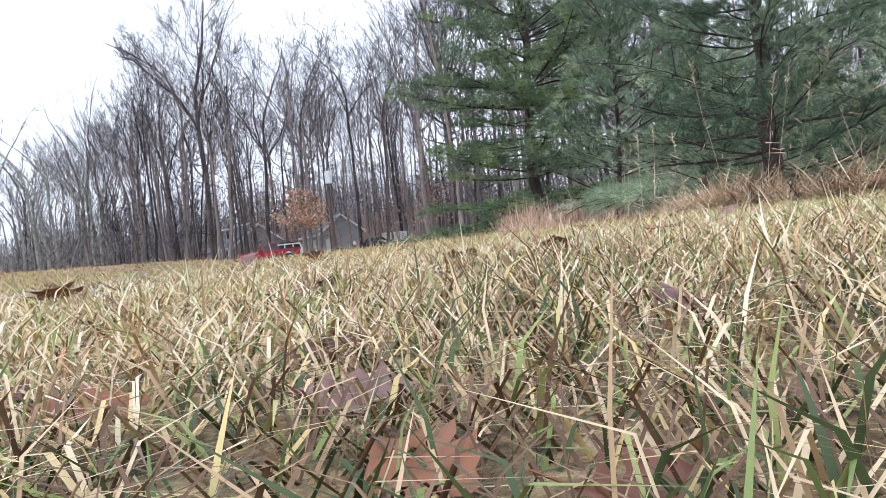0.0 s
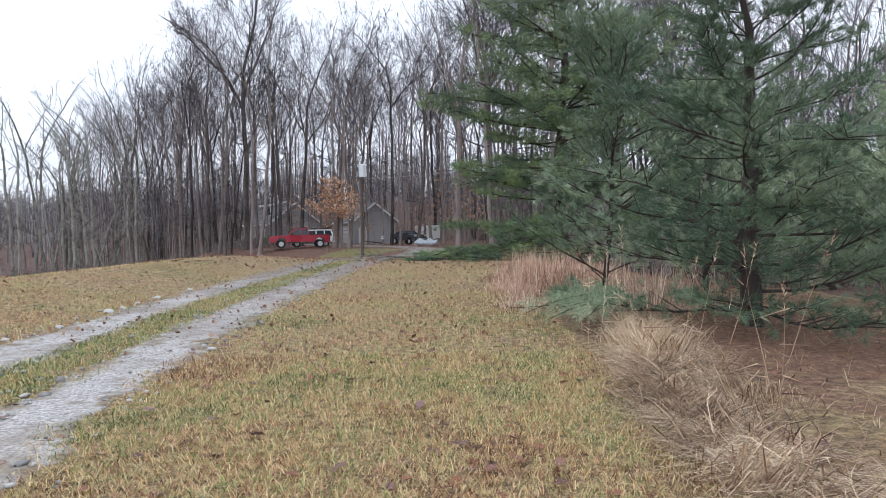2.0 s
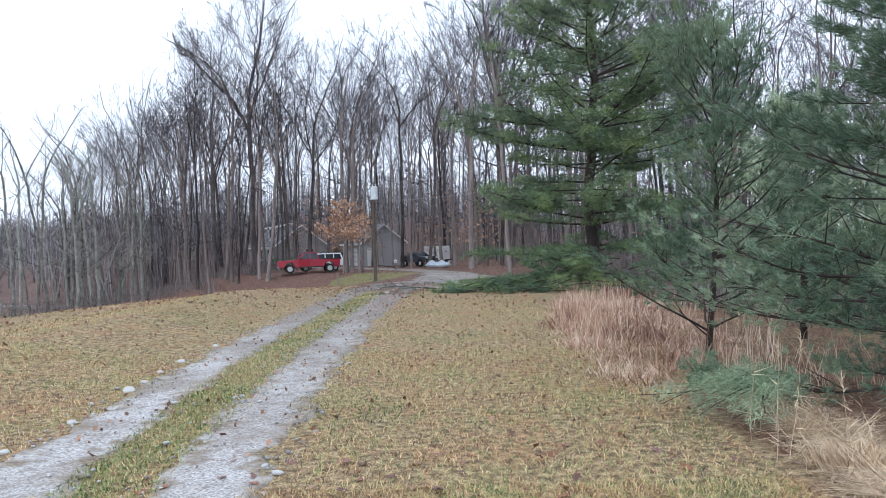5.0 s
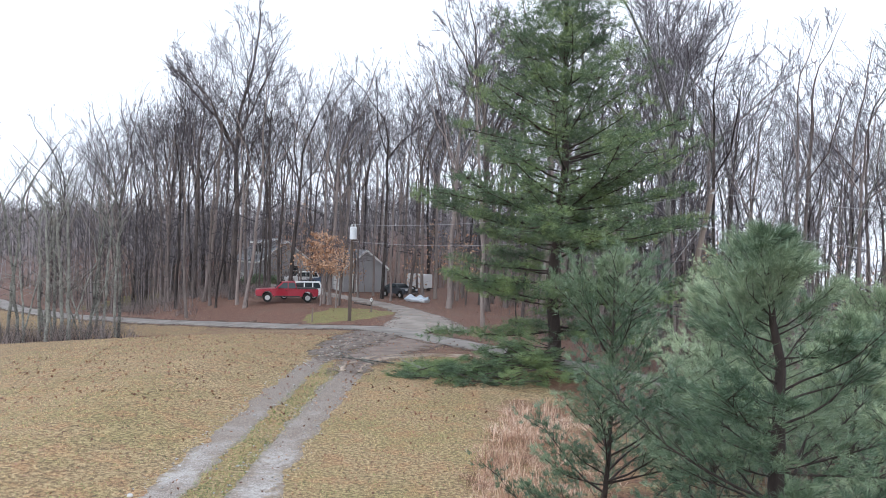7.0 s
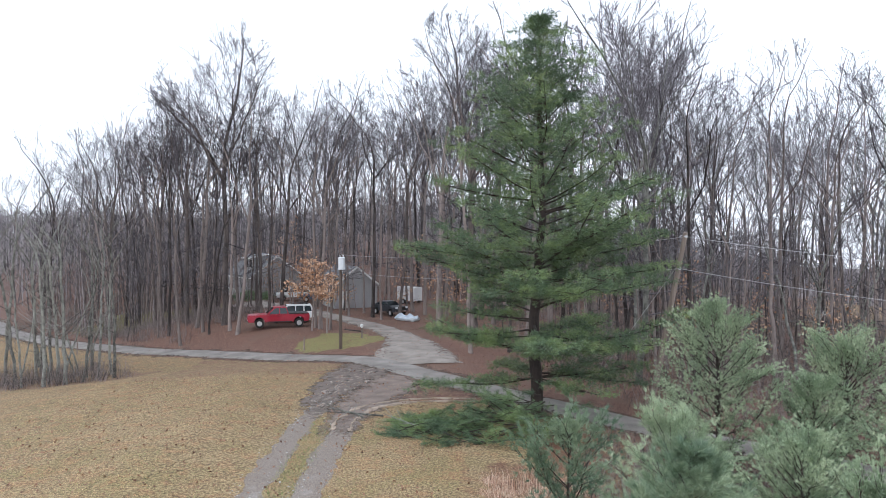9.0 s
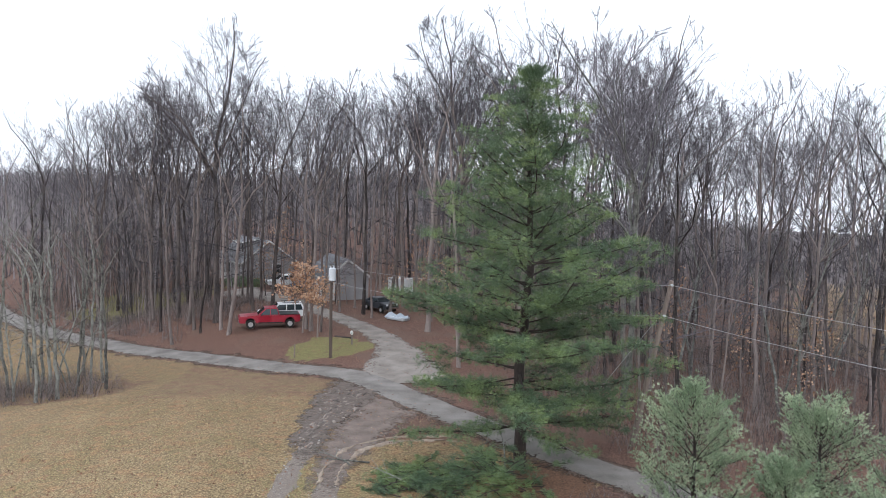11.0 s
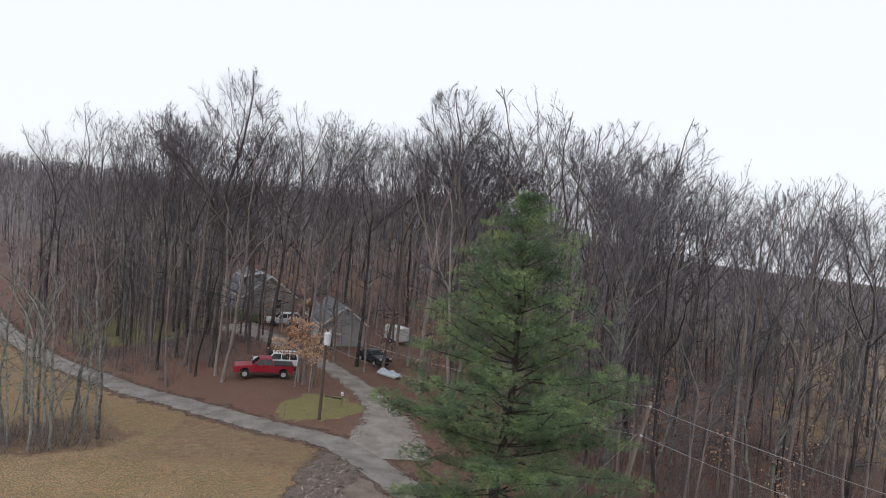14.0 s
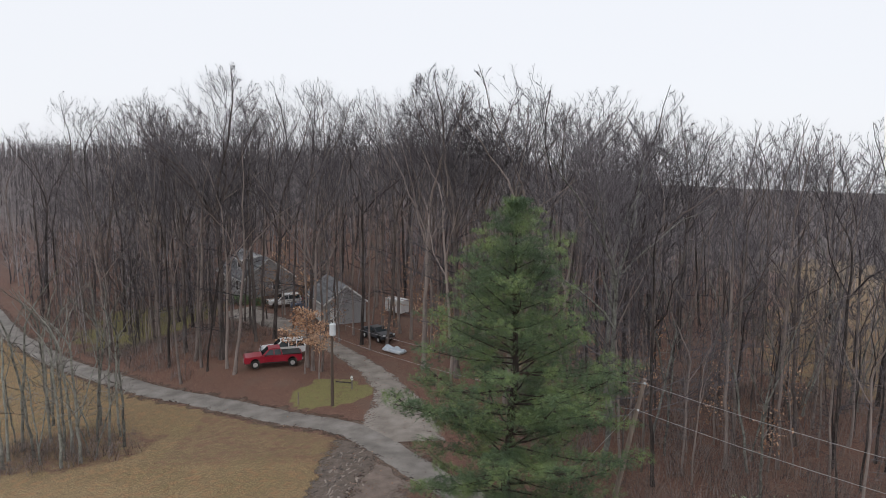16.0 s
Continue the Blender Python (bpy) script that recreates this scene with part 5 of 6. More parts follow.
def vehicle(name, label, category, x, y, turn, paint, body, cabin, wheels, half, glass, cap=None, front=2.7, rear=-2.7):
    """A motor vehicle standing on the ground; x ahead, side outlines in metres."""
    car = empty(name, x, y, zat(x, y) + 0.055, turn)
    tagged(car, label, category)
    part("body", side_solid(bmesh.new(), body, -half, half, 0.07, 0.05), paint, car, smooth=False)
    cab = part("cab", side_solid(bmesh.new(), cabin, -half + 0.09, half - 0.09, 0.16, 0.05), paint, car)
    top, low = max(p[1] for p in cabin), min(p[1] for p in cabin)
    for sgn in (-1, 1):
        for pane in glass:
            bm = bmesh.new()
            ring = []
            for off in (0.0, 0.014):
                ring.append([bm.verts.new((px, sgn * (half - 0.095 - 0.16 * (pz - low) / (top - low) + off), pz)) for px, pz in pane])
            bm.faces.new(ring[1])
            for k in range(len(pane)):
                bm.faces.new((ring[0][k], ring[0][(k + 1) % len(pane)], ring[1][(k + 1) % len(pane)], ring[1][k]))
            bmesh.ops.recalc_face_normals(bm, faces=bm.faces[:])
            part("side_window", bm, GLASS, cab)
        for wx, r in wheels:
            wheel(car, wx, sgn * (half - 0.1), r, sgn)
        part("headlight", slab(bmesh.new(), (0.06, 0.3, 0.2), (front + 0.0, sgn * (half - 0.26), 0.92), bevel=0.02), GALV, car, "clear headlight")
        part("tail_light", slab(bmesh.new(), (0.05, 0.14, 0.36), (rear - 0.005, sgn * (half - 0.16), 0.95), bevel=0.015), RED, car, "red tail light")
        part("mirror", slab(bmesh.new(), (0.1, 0.2, 0.16), (cabin[1][0] + 0.35, sgn * (half + 0.1), low + 0.14), bevel=0.03), BLACK, car)
    # windscreen and rear window
    for nm, (a, b_), s in (("windscreen", (cabin[0], cabin[1]), 1), ("rear_window", (cabin[-1], cabin[-2]), -1)):
        a, b_ = Vector((a[0], 0, a[1])), Vector((b_[0], 0, b_[1]))
        d = (b_ - a).normalized()
        nrm = Vector((d.z, 0, -d.x)) * s
        bm = bmesh.new()
        lo, hi = a + d * 0.07 + nrm * 0.012, b_ - d * 0.07 + nrm * 0.012
        ring = [bm.verts.new((p.x, yy, p.z)) for p, yy in ((lo, -half + 0.2), (lo, half - 0.2), (hi, half - 0.32), (hi, -half + 0.32))]
        f = bm.faces.new(ring)
        bmesh.ops.solidify(bm, geom=[f], thickness=0.02)
        part(nm, bm, GLASS, cab)
    part("front_bumper", slab(bmesh.new(), (0.16, 2 * half - 0.06, 0.2), (front + 0.06, 0, 0.56), bevel=0.04), CHROME, car)
    part("rear_bumper", slab(bmesh.new(), (0.14, 2 * half - 0.08, 0.18), (rear - 0.05, 0, 0.55), bevel=0.03), CHROME, car)
    grille = part("grille", slab(bmesh.new(), (0.05, 0.95, 0.34), (front + 0.015, 0, 0.86), bevel=0.03), BLACK, car)
    part("grille_bar", slab(bmesh.new(), (0.03, 0.9, 0.05), (front + 0.045, 0, 0.86)), CHROME, grille)
    return car


TRUCK_BODY = [(-2.62, 0.55), *arch(-1.77, 0.47, 0.5), *arch(1.76, 0.47, 0.5), (2.78, 0.52), (2.82, 0.95), (2.7, 1.1), (1.2, 1.2), (1.05, 1.22), (-0.75, 1.22), (-2.68, 1.22), (-2.7, 0.7)]
truck = vehicle("pickup_truck", "red extended-cab pickup truck with a black bed cover", "pickup truck", *TRUCK_AT, 196.6, RED, TRUCK_BODY,
                [(1.15, 1.18), (0.45, 1.82), (-0.62, 1.86), (-0.85, 1.18)], [(-1.77, 0.39), (1.76, 0.39)], 0.97,
                [[(0.9, 1.24), (0.38, 1.74), (0.02, 1.76), (0.02, 1.24)], [(-0.06, 1.24), (-0.06, 1.76), (-0.6, 1.76), (-0.72, 1.24)]])
part("tonneau_cover", slab(bmesh.new(), (1.74, 1.7, 0.05), (-1.74, 0, 1.235), bevel=0.02), BLACK, truck, "black bed cover")
for sgn in (-1, 1):
    part("bed_rail", slab(bmesh.new(), (1.8, 0.07, 0.05), (-1.74, sgn * 0.9, 1.24), bevel=0.015), BLACK, truck)
    flat("door", truck, [(1.0, 0.62), (1.0, 1.17), (-0.02, 1.17), (-0.02, 0.62)], sgn * 0.962, 0.03, RED)
    part("door_handle", slab(bmesh.new(), (0.16, 0.03, 0.04), (0.12, sgn * 0.985, 1.05)), BLACK, truck)
    part("rocker_panel", slab(bmesh.new(), (2.2, 0.03, 0.1), (0, sgn * 0.97, 0.53)), BLACK, truck)
    part("wing_mirror", slab(bmesh.new(), (0.1, 0.2, 0.18), (0.78, sgn * 1.06, 1.28), bevel=0.03), BLACK, truck)

CAR_BODY = [(-2.25, 0.5), *arch(-1.35, 0.4, 0.42), *arch(1.4, 0.4, 0.42), (2.2, 0.45), (2.25, 0.8), (2.1, 0.95), (1.0, 1.05), (-2.2, 1.08), (-2.3, 0.75)]
SUV_CABIN = [(1.0, 1.02), (0.3, 1.68), (-1.95, 1.7), (-2.2, 1.06)]
SUV_GLASS = [[(0.75, 1.08), (0.25, 1.58), (-0.4, 1.6), (-0.4, 1.08)], [(-0.5, 1.08), (-0.5, 1.6), (-1.2, 1.6), (-1.2, 1.08)], [(-1.3, 1.08), (-1.3, 1.6), (-1.85, 1.58), (-2.0, 1.08)]]
SEDAN_CABIN = [(0.95, 1.02), (0.25, 1.45), (-0.9, 1.45), (-1.7, 1.06)]
SEDAN_GLASS = [[(0.7, 1.08), (0.22, 1.38), (-0.3, 1.39), (-0.3, 1.08)], [(-0.4, 1.08), (-0.4, 1.39), (-0.9, 1.37), (-1.4, 1.08)]]
TYRES = [(-1.35, 0.33), (1.4, 0.33)]
white_suv = vehicle("suv", "white sport utility vehicle with roof rack behind the pickup", "car", -13.4, 67.2, 197, WHITE_PAINT, CAR_BODY, SUV_CABIN, TYRES, 0.9, SUV_GLASS, front=2.25, rear=-2.3)
for sgn in (-1, 1):
    part("roof_rail", slab(bmesh.new(), (1.7, 0.05, 0.05), (-0.85, sgn * 0.62, 1.78), bevel=0.015), BLACK, white_suv)
for px in (-1.5, -0.3):
    part("rack_bar", slab(bmesh.new(), (0.06, 1.25, 0.04), (px, 0, 1.81)), BLACK, white_suv)
vehicle("suv", "white and dark utility vehicle parked by the house", "car", -18.0, 90.5, 205, WHITE_PAINT, CAR_BODY, SUV_CABIN, TYRES, 0.9, SUV_GLASS, front=2.25, rear=-2.3)
vehicle("suv", "dull blue sport utility vehicle parked on gravel", "car", -14.4, 88.4, 190, BLUE_PAINT, CAR_BODY, SUV_CABIN, TYRES, 0.9, SUV_GLASS, front=2.25, rear=-2.3)
vehicle("sedan", "black sedan parked beside the garage", "car", -4.2, 73.8, -52, DARK_PAINT, CAR_BODY, SEDAN_CABIN, TYRES, 0.88, SEDAN_GLASS, front=2.25, rear=-2.3)

# a covered boat and a small white trailer beyond the garage
boat = empty("covered_boat", -2.0, 68.6, zat(-2.0, 68.6), -40, s=0.75)
tagged(boat, "small boat under a pale blue-grey tarpaulin", "boat")
TARP = surface("pale_blue_tarp", (0.3, 0.36, 0.42), (0.6, 0.65, 0.7), 2.0, 10.0, 0.5, relief=0.6, depth=0.05)
bm = bmesh.new()
rows = []
for s in np.linspace(-1, 1, 13):
    w = 0.85 * (1 - max(0.0, s) ** 3 * 0.85)
    rows.append([bm.verts.new((s * 1.8, w * u, 0.35 + (1 - abs(u)) * (0.5 + 0.15 * math.sin(s * 7)) + 0.12 * math.sin(5 * s + 3 * u) * 0.3)) for u in (-1.02, -1, -0.6, -0.25, 0, 0.25, 0.6, 1, 1.02)])
for a, c in zip(rows, rows[1:]):
    for k in range(8):
        bm.faces.new((a[k], a[k + 1], c[k + 1], c[k]))
bmesh.ops.recalc_face_normals(bm, faces=bm.faces[:])
part("tarpaulin", bm, TARP, boat, smooth=True)
part("hull", slab(bmesh.new(), (3.3, 1.4, 0.45), (-0.1, 0, 0.28), bevel=0.15, taper=(1.08, 1.12)), GALV, boat)
for x in (-1.0, 1.0):
    part("support_block", slab(bmesh.new(), (0.2, 1.2, 0.16), (x, 0, 0.04), bevel=0.01), WEATHERED, boat)
trailer = empty("utility_trailer", -2.6, 86.5, zat(-2.6, 86.5), -42)
tagged(trailer, "small white box trailer among the trees", "trailer")
part("box", slab(bmesh.new(), (3.0, 1.5, 1.7), (0, 0, 1.25), bevel=0.05), WHITE_PAINT, trailer)
for sgn in (-1, 1):
    wheel(trailer, -0.2, sgn * 0.82, 0.3, sgn)
part("tongue", slab(bmesh.new(), (1.2, 0.1, 0.1), (2.0, 0, 0.45)), BLACK, trailer)


# ---------------------------------------------------------------- houses
def gable_house(name, label, x, y, turn, length, width, eave, ridge, wall=SIDING, over=0.35):
    """A house with its gable end facing local -y; the ridge runs along local y."""
    house = empty(name, x, y, zat(x, y), turn)
    tagged(house, label, "house")
    w, L = width / 2, length
    bm = bmesh.new()
    rows = [[bm.verts.new((px, py, pz)) for px, pz in ((-w, -0.4), (w, -0.4), (w, eave), (0, ridge), (-w, eave))] for py in (0, L)]
    bm.faces.new(rows[0]), bm.faces.new(rows[1][::-1])
    for k in range(5):
        bm.faces.new((rows[0][k], rows[1][k], rows[1][(k + 1) % 5], rows[0][(k + 1) % 5]))
    bmesh.ops.recalc_face_normals(bm, faces=bm.faces[:])
    part("wall", bm, wall, house)
    # lap siding boards on the gable and the long walls
    bm = bmesh.new()
    z = 0.1
    while z < ridge - 0.25:
        half = w if z < eave else w * (ridge - z) / (ridge - eave)
        slab(bm, (2 * half - 0.02, 0.03, 0.22), (0, -0.012, z + 0.1), (4, 0, 0))
        if z < eave - 0.2:
            slab(bm, (0.03, L - 0.05, 0.22), (-w - 0.012, L / 2, z + 0.1), (0, 4, 0))
        z += 0.24
    part("siding", bm, wall, house)
    pitch = math.degrees(math.atan2(ridge - eave, w))
    run = math.hypot(ridge - eave, w) + over
    for sgn in (-1, 1):
        c = Vector((sgn * (w + over * math.cos(radians(pitch))) / 2, L / 2, (ridge + eave - over * math.sin(radians(pitch))) / 2 + 0.1))
        roof = part("roof", slab(bmesh.new(), (run, L + 2 * over, 0.1), c, (0, sgn * pitch, 0)), SHINGLE, house)
        bm = bmesh.new()
        k = 0
        while k * 0.28 < run - 0.1:
            slab(bm, (0.3, L + 2 * over + 0.02, 0.018), c + Vector((math.cos(radians(pitch)) * sgn, 0, -math.sin(radians(pitch)))) * (k * 0.28 + 0.15 - run / 2) + Vector((0, 0, 0.068)), (0, sgn * pitch + 1.2 * sgn, 0))
            k += 1
        part("shingle_course", bm, SHINGLE, roof)
        part("rake_board", slab(bmesh.new(), (run, 0.05, 0.2), c + Vector((0, -L / 2 - over - 0.03, -0.03)), (0, sgn * pitch, 0)), TRIM, house, "white rake board")
        part("fascia", slab(bmesh.new(), (0.05, L + 2 * over, 0.2), (sgn * (w + over * math.cos(radians(pitch)) + 0.03), L / 2, eave - over * math.sin(radians(pitch)) + 0.06)), TRIM, house)
    return house


def window(parent, at, size, turn=0, name="window", label="white-framed window"):
    f = empty(name, *at, turn)
    f.parent = parent
    tagged(f, label)
    w, h = size
    bm = bmesh.new()
    for sx in (-1, 1):
        slab(bm, (0.1, 0.1, h + 0.2), (sx * (w / 2 + 0.05), -0.03, 0))
    for sz in (-1, 1):
        slab(bm, (w, 0.1, 0.1), (0, -0.03, sz * (h / 2 + 0.05)))
    slab(bm, (w, 0.05, 0.05), (0, -0.03, 0))
    part("frame", bm, TRIM, f)
    part("pane", slab(bmesh.new(), (w, 0.03, h), (0, -0.015, 0)), GLASS, f)
    return f


garage = gable_house("garage", "tan gabled garage with grey shingles and white trim", -8.6, 81.0, 24, 8.0, 5.2, 2.7, 4.7)
d = part("door", slab(bmesh.new(), (0.95, 0.06, 2.02), (-1.5, -0.06, 1.06), bevel=0.01), TRIM, garage, "white panelled side door")
for z in (0.55, 1.5):
    part("panel", slab(bmesh.new(), (0.6, 0.03, 0.7), (-1.5, -0.1, z), bevel=0.01), TRIM, d)
gd = part("garage_door", slab(bmesh.new(), (0.06, 2.6, 2.1), (-2.58, 3.0, 1.1), bevel=0.01), TRIM, garage, "white overhead garage door")
for k in range(4):
    part("door_panel", slab(bmesh.new(), (0.03, 2.5, 0.46), (-2.62, 3.0, 0.33 + k * 0.52), bevel=0.01), TRIM, gd)
house_a = gable_house("house", "tan house with a dark grey roof and white-trimmed dormer", -21.6, 97.4, 34, 11.0, 7.6, 2.6, 5.4)
for yy in (2.2, 5.0, 8.0):
    window(house_a, (-3.85, yy, 1.5), (0.9, 1.3), -90)
window(house_a, (1.2, -0.06, 1.5), (1.2, 1.3))
dormer = part("dormer", side_solid(bmesh.new(), [(-2.9, 3.2), (-2.9, 5.2), (-0.9, 5.6), (-0.9, 4.5)], 1.6, 4.6, 0, 0), SIDING, house_a, "dormer with white trim")
part("dormer_roof", slab(bmesh.new(), (3.0, 3.6, 0.1), (-2.0, 3.1, 5.5), (0, -11, 0)), SHINGLE, dormer)
part("dormer_trim", slab(bmesh.new(), (0.06, 3.6, 0.22), (-3.45, 3.1, 5.2)), TRIM, dormer)
part("dormer_rake", slab(bmesh.new(), (3.0, 0.06, 0.2), (-2.0, 1.28, 5.48), (0, -11, 0)), TRIM, dormer)
for yy in (2.35, 3.85):
    part("dormer_window", slab(bmesh.new(), (0.05, 0.8, 1.0), (-2.92, yy, 4.4), bevel=0.01), GLASS, dormer)
    part("dormer_corner", slab(bmesh.new(), (0.06, 0.14, 1.8), (-2.92, yy + (0.68 if yy > 3 else -0.68), 4.2)), TRIM, dormer)
porch = part("porch_rail", slab(bmesh.new(), (0.06, 6, 0.08), (-5.2, 5, 0.95)), TRIM, house_a)
for yy in np.linspace(2.1, 7.9, 12):
    part("baluster", slab(bmesh.new(), (0.05, 0.05, 0.95), (-5.2, yy, 0.46)), TRIM, porch)

# an open-fronted shed of raw orange boards behind the parked cars
RAW_WOOD = surface("raw_orange_boards", (0.3, 0.15, 0.07), (0.56, 0.33, 0.17), 1.2, 14.0, 0.8, relief=0.3, stretch=(1, 1, 0.2))
shed = empty("wood_shed", -15.2, 95.5, zat(-15.2, 95.5), 15)
tagged(shed, "small open-fronted shed of raw orange-brown boards", "shed")
for sx in (-1, 1):
    part("side_wall", slab(bmesh.new(), (0.08, 2.2, 2.1), (sx * 1.5, 1.1, 1.05)), RAW_WOOD, shed)
    part("roof", slab(bmesh.new(), (1.95, 2.7, 0.08), (sx * 0.84, 1.0, 2.5), (0, sx * 28, 0)), RAW_WOOD, shed)
part("back_wall", slab(bmesh.new(), (3.0, 0.08, 2.1), (0, 2.2, 1.05)), RAW_WOOD, shed)
part("lintel", slab(bmesh.new(), (3.1, 0.1, 0.25), (0, -0.05, 2.05)), RAW_WOOD, shed)
for k in range(3):
    part("shelf", slab(bmesh.new(), (2.84, 1.6, 0.05), (0, 1.3, 0.5 + 0.55 * k)), RAW_WOOD, shed)

# ---------------------------------------------------------------- mailbox, posts, sapling stakes
post = empty("mailbox", -5.3, 57.0, zat(-5.3, 57.0), 10)
tagged(post, "small white box on a dark wooden post", "mailbox")
part("post", slab(bmesh.new(), (0.12, 0.12, 1.2), (0, 0, 0.5), bevel=0.01), BARK, post)
bx = part("box", slab(bmesh.new(), (0.22, 0.5, 0.3), (-0.02, -0.05, 1.0), bevel=0.06), TRIM, post)
part("mark", slab(bmesh.new(), (0.12, 0.01, 0.05), (-0.02, -0.302, 1.02)), BLACK, bx)
part("arm", slab(bmesh.new(), (1.5, 0.08, 0.1), (-0.7, 0.05, 0.62), (0, 8, 0)), BARK, post, "dark leaning rail")
for x, y, h in ((-9.7, 54.9, 1.05), (-32.2, 63.5, 1.1), (-33.4, 64.6, 1.1)):
    fp = empty("fence_post", x, y, zat(x, y))
    tagged(fp, "short weathered wooden post beside the lane", "post", "roadside posts")
    part("post", rod(bmesh.new(), (0, 0, -0.2), (0.03, 0, h), 0.07, 0.055, 10), WEATHERED, fp)
    part("top", rod(bmesh.new(), (0.03, 0, h), (0.03, 0, h + 0.03), 0.055, 0.02, 10), WEATHERED, fp)


# ---------------------------------------------------------------- small trees that keep their leaves
def leaf_cloud(points, size, rng, hang=0.5):
    """Small folded leaves round the points: two triangles each."""
    n = len(points)
    d = rng.normal(0, 1, (n, 3)) - [0, 0, hang]
    d /= np.linalg.norm(d, axis=1, keepdims=True)
    u = np.cross(d, rng.normal(0, 1, (n, 3)))
    u /= np.linalg.norm(u, axis=1, keepdims=True)
    w = np.cross(d, u)
    L = size * rng.uniform(0.6, 1.3, (n, 1))
    v = np.stack([points, points + d * L * 0.55 + u * L * 0.36 + w * L * 0.1, points + d * L, points + d * L * 0.55 - u * L * 0.36 + w * L * 0.1], 1).reshape(-1, 3)
    o = np.arange(n)[:, None] * 4
    return v, np.concatenate([o + [0, 1, 2], o + [0, 2, 3]])


def leafy_tree(x, y, seed, H, low, reach, n, label, size=0.17, flat_=0.35):
    rng, nr = random.Random(seed), np.random.default_rng(seed)
    thing = empty("leaf_holding_tree", x, y, zat(x, y) - 0.05, seed * 40)
    tagged(thing, label, "tree")
    trunk, limbs, P = Tubes(), Tubes(), []
    t = np.linspace(0, 1, 9)
    path = np.stack([0.15 * np.sin(t * 3), 0.1 * np.cos(t * 4) - 0.1, t * H], 1)
    trunk.add(path, 0.075 * (1 - t) + 0.012, 7)
    for k in range(26):
        s = low + (0.97 - low) * k / 26
        p = np.array([np.interp(s, t, path[:, c]) for c in range(3)])
        a = k * 2.4
        L = reach * (1.05 - 0.7 * (s - low) / (1 - low)) * rng.uniform(0.6, 1.1)
        pts = bend(p, (math.cos(a), math.sin(a), flat_), L, 5, rng, 0.1, 0.12)
        limbs.add(pts, 0.02 * (1 - np.linspace(0, 0.85, 6)), 4)
        for q in range(int(n * L / reach)):
            w = rng.uniform(0.25, 1.02)
            b0 = np.array([np.interp(w, np.linspace(0, 1, 6), pts[:, c]) for c in range(3)])
            P.append(b0 + nr.normal(0, [0.22, 0.22, 0.1]) * (0.5 + L * 0.25))
    sheet("trunk", *trunk.arrays(), BARK, thing, smooth=True)
    sheet("crown", *limbs.arrays(), TWIG, thing)
    tagged(sheet("foliage", *leaf_cloud(np.array(P), size, nr), TAN_LEAF, thing), kind="stuff")
    return thing


leafy_tree(-10.2, 61.2, 2, 6.4, 0.4, 3.0, 85, "small beech still holding orange-tan dry leaves", 0.22)
leafy_tree(-8.6, 59.6, 3, 5.2, 0.5, 2.0, 40, "small beech still holding orange-tan dry leaves")
leafy_tree(-16.9, 84.0, 4, 11.0, 0.35, 2.6, 26, "slim tree with sparse rusty leaves behind the pickup", 0.2)
leafy_tree(1.5, 72.0, 5, 8.0, 0.3, 2.0, 22, "slim tree with sparse rusty leaves near the pine", 0.2)
leafy_tree(-0.5, 79.0, 7, 9.0, 0.25, 2.0, 20, "slim tree with sparse rusty leaves near the garage", 0.2)

for k, (x, y, h, n) in enumerate([(-13.6, 81.0, 7.5, 14), (-18.6, 82.8, 6.0, 10), (-15.0, 88.8, 8.0, 14), (-9.3, 77.0, 5.0, 8), (-3.0, 72.4, 5.5, 10), (2.6, 66.0, 7.0, 16), (-20.8, 90.6, 6.5, 8), (18.5, 49.0, 7.0, 12), (23.5, 47.5, 6.0, 10), (21.0, 54.0, 8.5, 14), (27.5, 55.0, 7.5, 12), (31.0, 50.5, 6.5, 12), (16.0, 60.5, 8.0, 12), (34.5, 60.0, 8.0, 12), (25.5, 43.0, 5.0, 9)]):
    leafy_tree(x, y, 50 + k, h, 0.25, 1.9, n, "slim sapling with a few rusty dry leaves", 0.2)

# green shrubs at the house front
for k, (x, y, s) in enumerate([(-24.0, 92.5, 1.0), (-21.6, 91.0, 0.8), (-26, 94.5, 0.9)]):
    nr = np.random.default_rng(60 + k)
    sh = empty("shrub", x, y, zat(x, y))
    tagged(sh, "low yellow-green evergreen shrub by the house", "shrub", "house shrubs")
    p = nr.normal(0, 1, (900, 3))
    p = p / np.linalg.norm(p, axis=1, keepdims=True) * nr.uniform(0.5, 1.0, (900, 1)) * [1.1 * s, 0.9 * s, 0.8 * s] + [0, 0, 0.7 * s]
    tagged(sheet("foliage", *leaf_cloud(p, 0.16, nr, 0), NEEDLE_OLD, sh), kind="stuff")
    part("stem", rod(bmesh.new(), (0, 0, -0.1), (0, 0, 0.8 * s), 0.05, 0.02, 6), BARK, sh)

